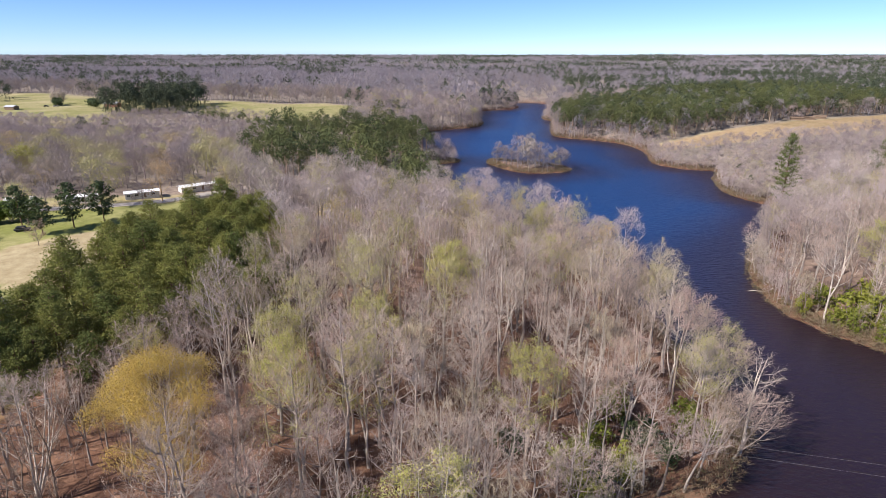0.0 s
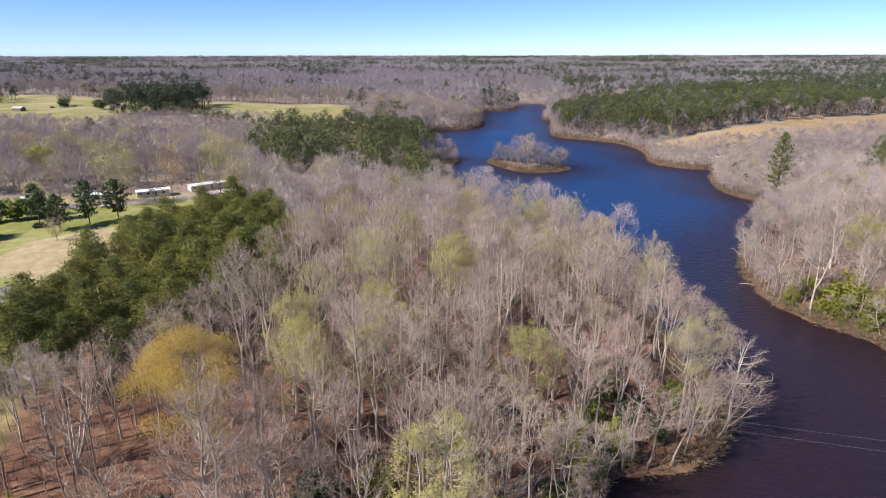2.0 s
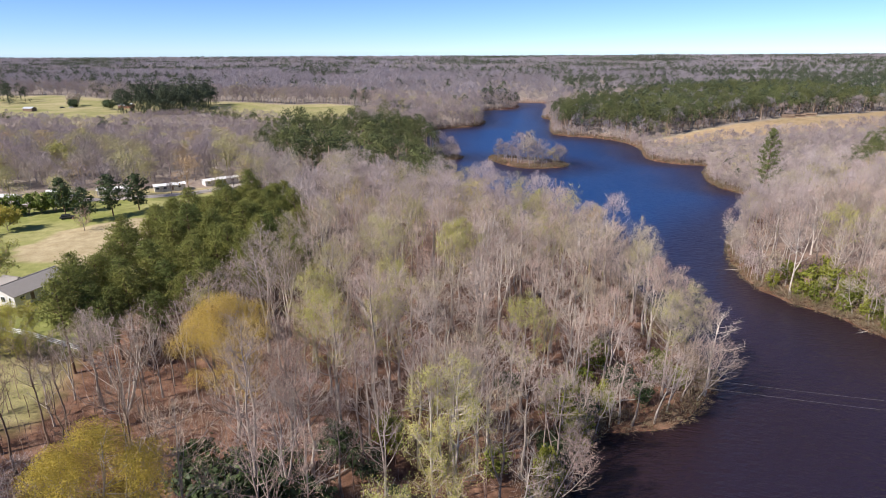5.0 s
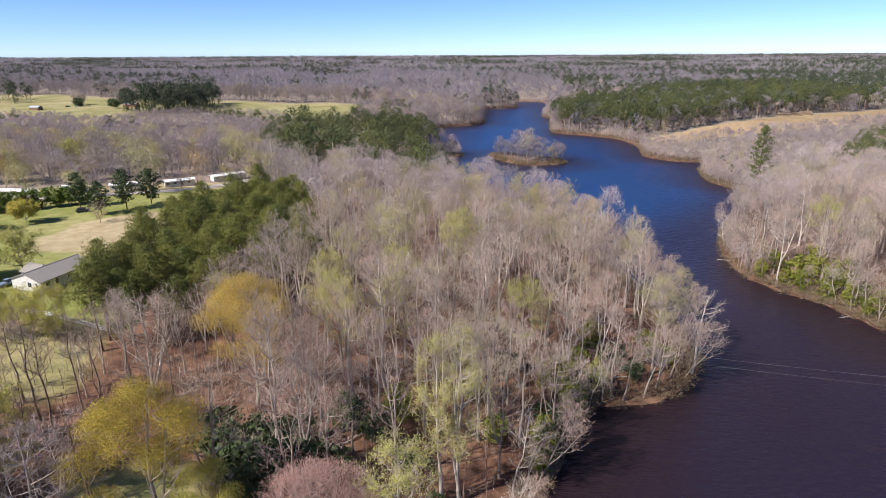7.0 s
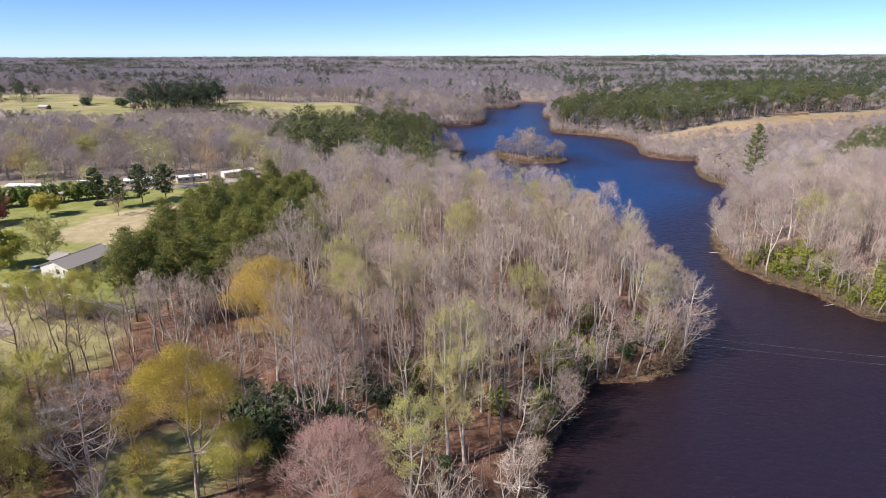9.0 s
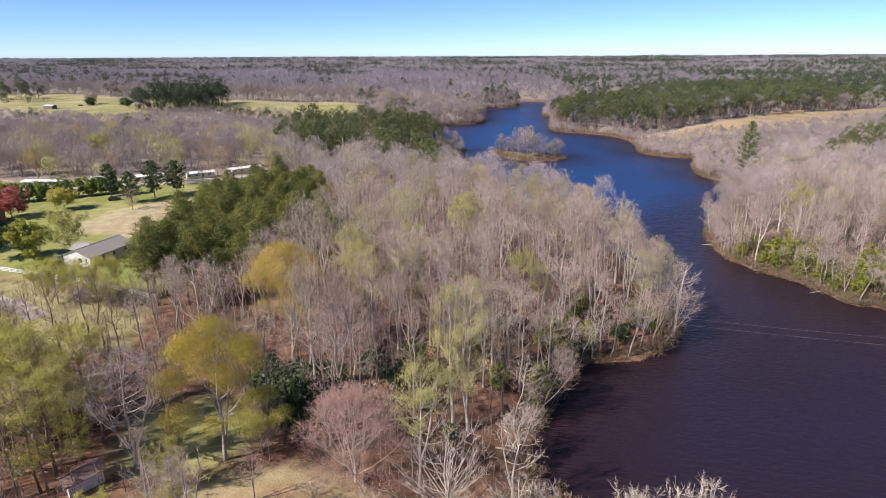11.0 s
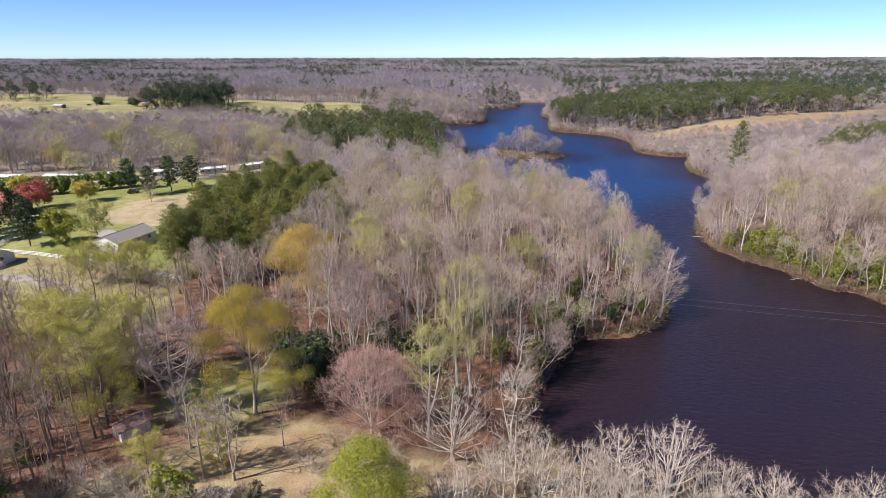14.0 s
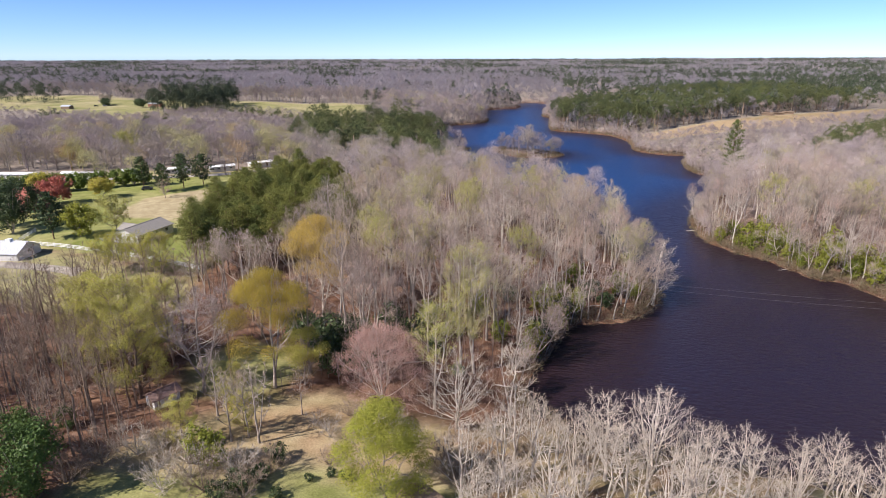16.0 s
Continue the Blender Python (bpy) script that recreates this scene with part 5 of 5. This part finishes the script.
strew("far_bare_woods", BARE3, x[~belt], y[~belt], r.uniform(0.75, 1.15, (~belt).sum()), M_twig_hazed, "far purplish grey bare forest", "forest", 77, smooth_faces=True)
PINE4 = [haze(420 + k, 17, 22, 0.05, 32, 0, 0, lobes=7, limbs=False, stem=0, leafy=4.4) for k in range(5)]
BARE4 = [haze(440 + k, 15, 22, 0.05, 34, 4.6, 2.2, lobes=7, limbs=False, stem=0, comb=0.3, up=1.0) for k in range(6)]
x, y, r = scatter(-4000, 1450, 4000, 4780, 38.0, 68)
belt = waves(x / 3.0, y, 420, 23) + 0.5 * r.uniform(size=len(x)) > np.where(x > 0, 0.45, 0.6)
strew("distant_pines", PINE4, x[belt], y[belt], r.uniform(0.8, 1.2, belt.sum()), M_needle_hazed, "distant dark pine belts", "forest", 78, smooth_faces=True)
strew("distant_bare_woods", BARE4, x[~belt], y[~belt], r.uniform(0.8, 1.15, (~belt).sum()), M_twig_hazed, "distant purplish bare woods up to the skyline", "forest", 79, smooth_faces=True)

# tall straight trees that face the fields and the inlet
EDGE = [haze(640 + k, 20, 4.6, 0.16, 150, 1.8, 0.24, lobes=6, limbs=False, stem=0.011, comb=0.3, up=1.3) for k in range(5)]
x, y, r = scatter(-640, 380, 240, 860, 5.4, 97)
rim = within(FAR_FIELD, x, y)
keep = (rim > -16) & (rim < -1) & (y > 600 + np.clip(-x - 200, 0, 200) * 0.35)
keep |= (land(x, y) > 1.5) & (land(x, y) < 16) & (x < 110) & (y > 500) & (y < 740) & (rim < -1)
strew("wood_edge_trees", EDGE, x[keep], y[keep], r.uniform(0.75, 1.15, keep.sum()), M_twig_mid, "tall straight bare trees along the edge of the woods", "forest", 98)

for kind in KINDS:
    kind.settle()

# ---- buildings, road, fence ----
def prism(w, l, h0, h1, over=0.0):
    """Walls with gable ends: across x, along y."""
    bm = bmesh.new()
    x, y = w / 2, l / 2
    a = [bm.verts.new(p) for p in ((-x, -y, -0.6), (x, -y, -0.6), (x, -y, h0), (0, -y, h1), (-x, -y, h0))]
    b = [bm.verts.new(p) for p in ((-x, y, -0.6), (x, y, -0.6), (x, y, h0), (0, y, h1), (-x, y, h0))]
    bm.faces.new(a[::-1])
    bm.faces.new(b)
    for i in range(5):
        bm.faces.new((a[i], a[(i + 1) % 5], b[(i + 1) % 5], b[i]))
    bmesh.ops.recalc_face_normals(bm, faces=bm.faces)
    return bm


def slope(w, l, h0, h1, side, over=0.4, thick=0.14):
    """One roof slope, with eaves."""
    bm = bmesh.new()
    k = (h1 - h0) / (w / 2)
    x1, z1 = side * (w / 2 + over), h0 - over * k
    y = l / 2 + over
    v = [bm.verts.new(p) for p in ((0, -y, h1 + 0.02), (x1, -y, z1 + 0.02), (x1, y, z1 + 0.02), (0, y, h1 + 0.02),
                                   (0, -y, h1 + thick), (x1, -y, z1 + thick), (x1, y, z1 + thick), (0, y, h1 + thick))]
    for f in ((0, 1, 2, 3), (7, 6, 5, 4), (0, 4, 5, 1), (1, 5, 6, 2), (2, 6, 7, 3), (3, 7, 4, 0)):
        bm.faces.new([v[i] for i in f])
    bmesh.ops.recalc_face_normals(bm, faces=bm.faces)
    return bm


def gable_building(name, label, x, y, turn, w, l, h0, h1, wall, roof, windows=(), doors=(), category="house", trim=None):
    """windows and doors: (side, along, width, height, sill), side one of '-y', '+x', '-x'."""
    ob = thing(name, pose(x, y, ground_at(x, y) + 0.25, 0, 0, turn), label, category)
    part("wall", prism(w, l, h0, h1), wall, ob)
    for s in (-1, 1):
        part("roof", slope(w, l, h0, h1, s), roof, ob)
    part("ridge_cap", boxes((-0.15, -l / 2 - 0.4, h1 + 0.10, 0.15, l / 2 + 0.4, h1 + 0.19)), roof, ob)
    for kind, items in (("window", windows), ("door", doors)):
        for side, u, ww, hh, sill in items:
            def at(a0, z0, a1, z1, d0, d1):
                if side == "-y":
                    return (a0, -l / 2 - d1, z0, a1, -l / 2 - d0, z1)
                sg = 1 if side == "+x" else -1
                xs = sorted((sg * (w / 2 + d0), sg * (w / 2 + d1)))
                return (xs[0], a0, z0, xs[1], a1, z1)
            fr = part(kind, boxes(at(u - ww / 2 - 0.09, sill - 0.09, u + ww / 2 + 0.09, sill + hh + 0.09, 0.003, 0.05)), trim or M_fence, ob)
            if kind == "window":
                part("pane", boxes(at(u - ww / 2, sill, u - 0.03, sill + hh, 0.05, 0.07)), M_glass, fr)
                part("pane", boxes(at(u + 0.03, sill, u + ww / 2, sill + hh, 0.05, 0.07)), M_glass, fr)
            else:
                part("door_panel", boxes(at(u - ww / 2, sill, u + ww / 2, sill + hh, 0.05, 0.09)), M_wood, fr)
    return ob


gable_building("house", "single-storey white-sided house with a grey shingle roof on the lawn", -94.3, 119.0, -18, 9.5, 14.5, 2.6, 4.3, M_white, M_shingle,
               [("-y", 1.2, 1.2, 1.3, 0.9), ("-y", 3.4, 0.5, 1.3, 0.9), ("+x", -5.4, 1.1, 1.1, 1.0), ("+x", 0.5, 0.9, 1.0, 1.1), ("+x", 4.5, 1.1, 1.1, 1.0)], [("+x", -3, 0.95, 2.05, 0.15)])
gable_building("porch_wing", "small white gabled porch wing beside the house", -99.3, 120.6, 72, 5.0, 4.5, 2.4, 3.6, M_white, M_shingle)
barn = gable_building("metal_barn", "white outbuilding with a pale metal roof beside the fence", -125.5, 100.5, 86, 9.0, 15, 2.0, 4.2, M_white, M_metal, [("-y", 0, 1.2, 1.0, 1.2)], [("+x", 2, 2.4, 2.1, 0.1)], "outbuilding")
part("vent_box", boxes((-0.7, -3.0, 4.0, 0.7, -1.6, 4.9)), M_fence, barn)
gable_building("brick_house", "brick house with a red-brown roof behind trees", -153.5, 151.5, 70, 10, 14, 3.2, 7.4, M_brick, M_redroof, [("+x", -3, 1.2, 1.4, 1.0), ("+x", 3, 1.2, 1.4, 1.0), ("-y", 0, 1.2, 1.4, 1.0)], [("+x", 0, 1.0, 2.1, 0.15)])
gable_building("garden_shed", "small white garden shed with a weathered brown roof under budding trees", -48.6, 31.0, -38, 3.0, 4.6, 1.8, 2.5, M_fence, M_oldroof, [], [("-y", 0.3, 1.0, 1.6, 0.1)], "shed")
gable_building("brown_outbuilding", "outbuilding with a weathered brown roof beside the green tree", -3.5, 4.2, -28, 5.4, 7.5, 2.5, 3.6, M_wood, M_wood, [], [("-y", 0, 1.0, 2.0, 0.1)], "outbuilding")
for x, y, t, l in ((-168, 210.2, 86, 18), (-194, 205.5, 90, 18.5), (-147.5, 217.5, 103, 9), (-129, 223.5, 112, 12), (-111, 233.5, 120, 12), (-95, 249, 132, 15)):
    gable_building("mobile_home", "long white mobile home beside the road", x, y, t - 180, 4.4, l, 2.3, 2.75, M_white, M_fence,
                   [("+x", k * l * 0.2, 1.2, 0.8, 1.0) for k in (-2, -0.8, 1.6)], [("+x", l * 0.08, 0.9, 1.85, 0.2)], "mobile home")
gable_building("farm_house", "far low brick house with a white gable beside the pines", -316, 600, 80, 7, 14, 2.8, 4.6, M_brick, M_metal, [("+x", -2, 1.2, 1.2, 1.0)], [("+x", 1, 1.0, 2.0, 0.1)])
gable_building("farm_shed", "far open farm shed with a pale metal roof", -398, 575, 80, 6, 10, 2.6, 3.8, M_wood, M_metal, [], [("+x", 0, 3.0, 2.2, 0.1)], "shed")
for x, y in ((296, 491), (309, 497), (321, 502)):
    gable_building("poultry_shed", "far low brown shed at the edge of the dry field", x, y, 68, 4, 9, 1.6, 2.4, M_wood, M_wood, [], [("-y", 0, 1.0, 1.9, 0.1)], "shed")


def ribbon(name, points, width, material, label, lift=0.10):
    p = smooth(points, 14, closed=False)
    d = unit(np.gradient(p, axis=0))
    side = np.stack([-d[:, 1], d[:, 0]], 1) * width / 2
    cols = [p + side * k for k in (-1, -0.33, 0.33, 1)]
    v = np.stack([np.column_stack([c, height(c[:, 0], c[:, 1]) + lift + (0.03 if 0 < i < 3 else 0)]) for i, c in enumerate(cols)], 1)
    n = len(p)
    idx = np.arange(n * 4).reshape(n, 4)
    f = np.stack([idx[:-1, :-1], idx[1:, :-1], idx[1:, 1:], idx[:-1, 1:]], -1).reshape(-1, 4)
    ob = new(name, mesh_np(name, v.reshape(-1, 3), f, material, None, True))
    return tagged(ob, label, "road", kind="structure")


ribbon("road", [(-270, 196), (-205, 199), (-178, 203), (-150, 210), (-124, 216), (-100, 230), (-84, 250), (-66, 268)], 5.5, M_gravel, "pale gravel road along the lawns")
ribbon("driveway", [(-137, 96), (-118, 92), (-100, 88), (-86, 80)], 4.4, M_drive, "pale worn gravel drive in scrub by the fence")


def fence(points, label):
    ob = thing("fence", pose(points[0][0], points[0][1], ground_at(*points[0])), label, "fence")
    origin = Vector((points[0][0], points[0][1], ground_at(*points[0])))
    spots = []
    for (x0, y0), (x1, y1) in zip(points, points[1:]):
        n = max(1, round(math.hypot(x1 - x0, y1 - y0) / 2.4))
        spots += [(x0 + (x1 - x0) * i / n, y0 + (y1 - y0) * i / n) for i in range(n)]
    spots.append(points[-1])
    post = boxes((-0.07, -0.07, -0.3, 0.07, 0.07, 1.35))
    bmesh.ops.create_cone(post, cap_ends=True, segments=4, radius1=0.12, radius2=0.0, depth=0.12, matrix=pose(0, 0, 1.41, 0, 0, 45))
    first = part("post", post, M_fence, ob)
    pts = [Vector((x, y, ground_at(x, y))) for x, y in spots]
    first.location = pts[0] - origin
    for p in pts[1:]:
        o = new("post", first.data)
        o.parent, o.location = ob, p - origin
    rail = boxes((0, -0.025, -0.09, 1, 0.025, 0.09))
    base = part("rail", rail, M_fence, ob)
    used = False
    for a, b in zip(pts, pts[1:]):
        for z in (0.35, 0.75, 1.15):
            o = base if not used else new("rail", base.data)
            used = True
            o.parent = ob
            o.matrix_basis = Matrix.Translation(a - origin + Vector((0, 0, z))) @ (b - a).to_track_quat("X", "Z").to_matrix().to_4x4() @ Matrix.Diagonal(((b - a).length, 1, 1, 1))
    return ob


fence([(-131.4, 122.7), (-129.7, 111.0), (-113.8, 107.7), (-95.4, 101.9), (-80.2, 97.5), (-66.5, 92.4)], "white three-rail vinyl fence along the lawn")


def car(x, y, turn, paint, label, pickup=False):
    ob = thing("car", pose(x, y, ground_at(x, y) + 0.05, 0, 0, turn), label, "car")
    bm = boxes((-2.2, -0.88, 0.35, 2.2, 0.88, 0.95), bevel=0.12)
    part("body", bm, paint, ob)
    cab = boxes((-0.3, -0.78, 0.95, 1.2, 0.78, 1.55) if pickup else (-1.7, -0.78, 0.95, 1.0, 0.78, 1.55), bevel=0.16)
    part("cabin", cab, M_glass, ob)
    part("roof_panel", boxes((-0.1, -0.66, 1.55, 1.0, 0.66, 1.60) if pickup else (-1.45, -0.66, 1.55, 0.75, 0.66, 1.60), bevel=0.02), paint, ob)
    for sx in (-1.4, 1.4):
        for sy in (-0.82, 0.82):
            w = bmesh.new()
            bmesh.ops.create_cone(w, cap_ends=True, segments=14, radius1=0.34, radius2=0.34, depth=0.22, matrix=pose(sx, sy, 0.34, 90, 0, 0))
            part("wheel", w, M_rubber, ob)
    return ob


car(-125, 184.6, 20, M_dark, "dark parked car beside the lawn pines")
car(-104, 115.4, 70, plain("blue_car_paint", (0.20, 0.26, 0.36), 0.3, 0.5), "pale blue pickup parked beside the white house", True)
car(-384, 604, 10, M_dark, "dark vehicle parked on the far field")
car(-376, 606, 30, M_white, "white vehicle parked on the far field")

# ---- fallen wood, wires ----
def log_thing(x, y, z, turn, length, r, label, seed=0, snag=2):
    rng = np.random.RandomState(seed)
    g = Geo()
    u = np.linspace(0, 1, 6)
    p = np.stack([u * length, rng.normal(size=6) * 0.06 * length * 0.3, rng.normal(size=6) * 0.05 + 0.1], 1)
    g.tube(p, r * (1 - 0.6 * u), 7)
    for k in range(snag):
        s = p[2 + k]
        g.tube(np.stack([s, s + np.array([0.5, rng.uniform(-1, 1), 0.6]), s + np.array([1.1, rng.uniform(-1.5, 1.5), 1.0])]), [r * 0.4, r * 0.25, 0.02], 4)
    ob = new("fallen_log", mesh_np("fallen_log", *g.arrays(), M_log, None, True))
    ob.matrix_basis = pose(x, y, z, 0, 0, turn)
    return tagged(ob, label, "log", "fallen logs")


log_thing(104.5, 165, 0.02, 165, 7, 0.18, "bleached log lying in the water by the bank", 1, 1)
log_thing(113, 121.5, 0.2, 200, 4, 0.14, "pale snag standing in the shallows", 2, 2)
for i, (x, y, t, n) in enumerate(((-14, 60, 40, 9), (8, 70, 100, 8), (20, 74, 60, 7), (-2, 80, 20, 9), (30, 88, -30, 7), (12, 49, -20, 8), (15, 53, 140, 7), (-20, 66, 75, 8), (40, 88, 15, 8), (46, 90, 60, 6), (5, 84, -50, 9), (-8, 52, 10, 6))):
    log_thing(x, y, ground_at(x, y) + 0.05, t, n, 0.2, "pale fallen trunk on the forest floor", 10 + i)


def wire(y0, z0, y1, z1):
    pts = []
    for u in np.linspace(0, 1, 25):
        x = 16 + u * 150
        k = (x - 50) / 85
        pts.append((x, y0 + (y1 - y0) * k, z0 + (z1 - z0) * k + 2.2 * ((2 * u - 1) ** 2) - 0.5))
    g = Geo()
    g.tube(np.array(pts), np.full(25, 0.014), 5)
    ob = new("power_line", mesh_np("power_line", *g.arrays(), M_wire))
    tagged(ob, "thin grey power line strung over the lake", "power line", "power lines")
    return pts[0], pts[-1]


WIRES = [wire(77.5, 11.7, 60.3, 10.7), wire(78.3, 12.9, 63.0, 11.2)]
for e in (0, 1):
    a, b = WIRES[0][e], WIRES[1][e]
    x, y = a[0], (a[1] + b[1]) / 2
    z = ground_at(x, y)
    pole = thing("utility_pole", pose(x, y, z), "weathered wooden utility pole among trees", "utility pole", "utility poles")
    g = Geo()
    zt = max(a[2], b[2]) + 0.8 - z
    g.tube(np.array([[0, 0, -0.8], [0, 0, zt * 0.5], [0, 0, zt]]), [0.17, 0.15, 0.12], 9)
    o = new("shaft", mesh_np("shaft", *g.arrays(), M_wood, None, True))
    o.parent = pole
    for p in (a, b):
        lo, hi = sorted((0.0, p[1] - y))
        part("crossarm", boxes((-0.06, lo - 0.1, p[2] - z - 0.22, 0.06, hi + 0.1, p[2] - z - 0.03)), M_wood, pole)
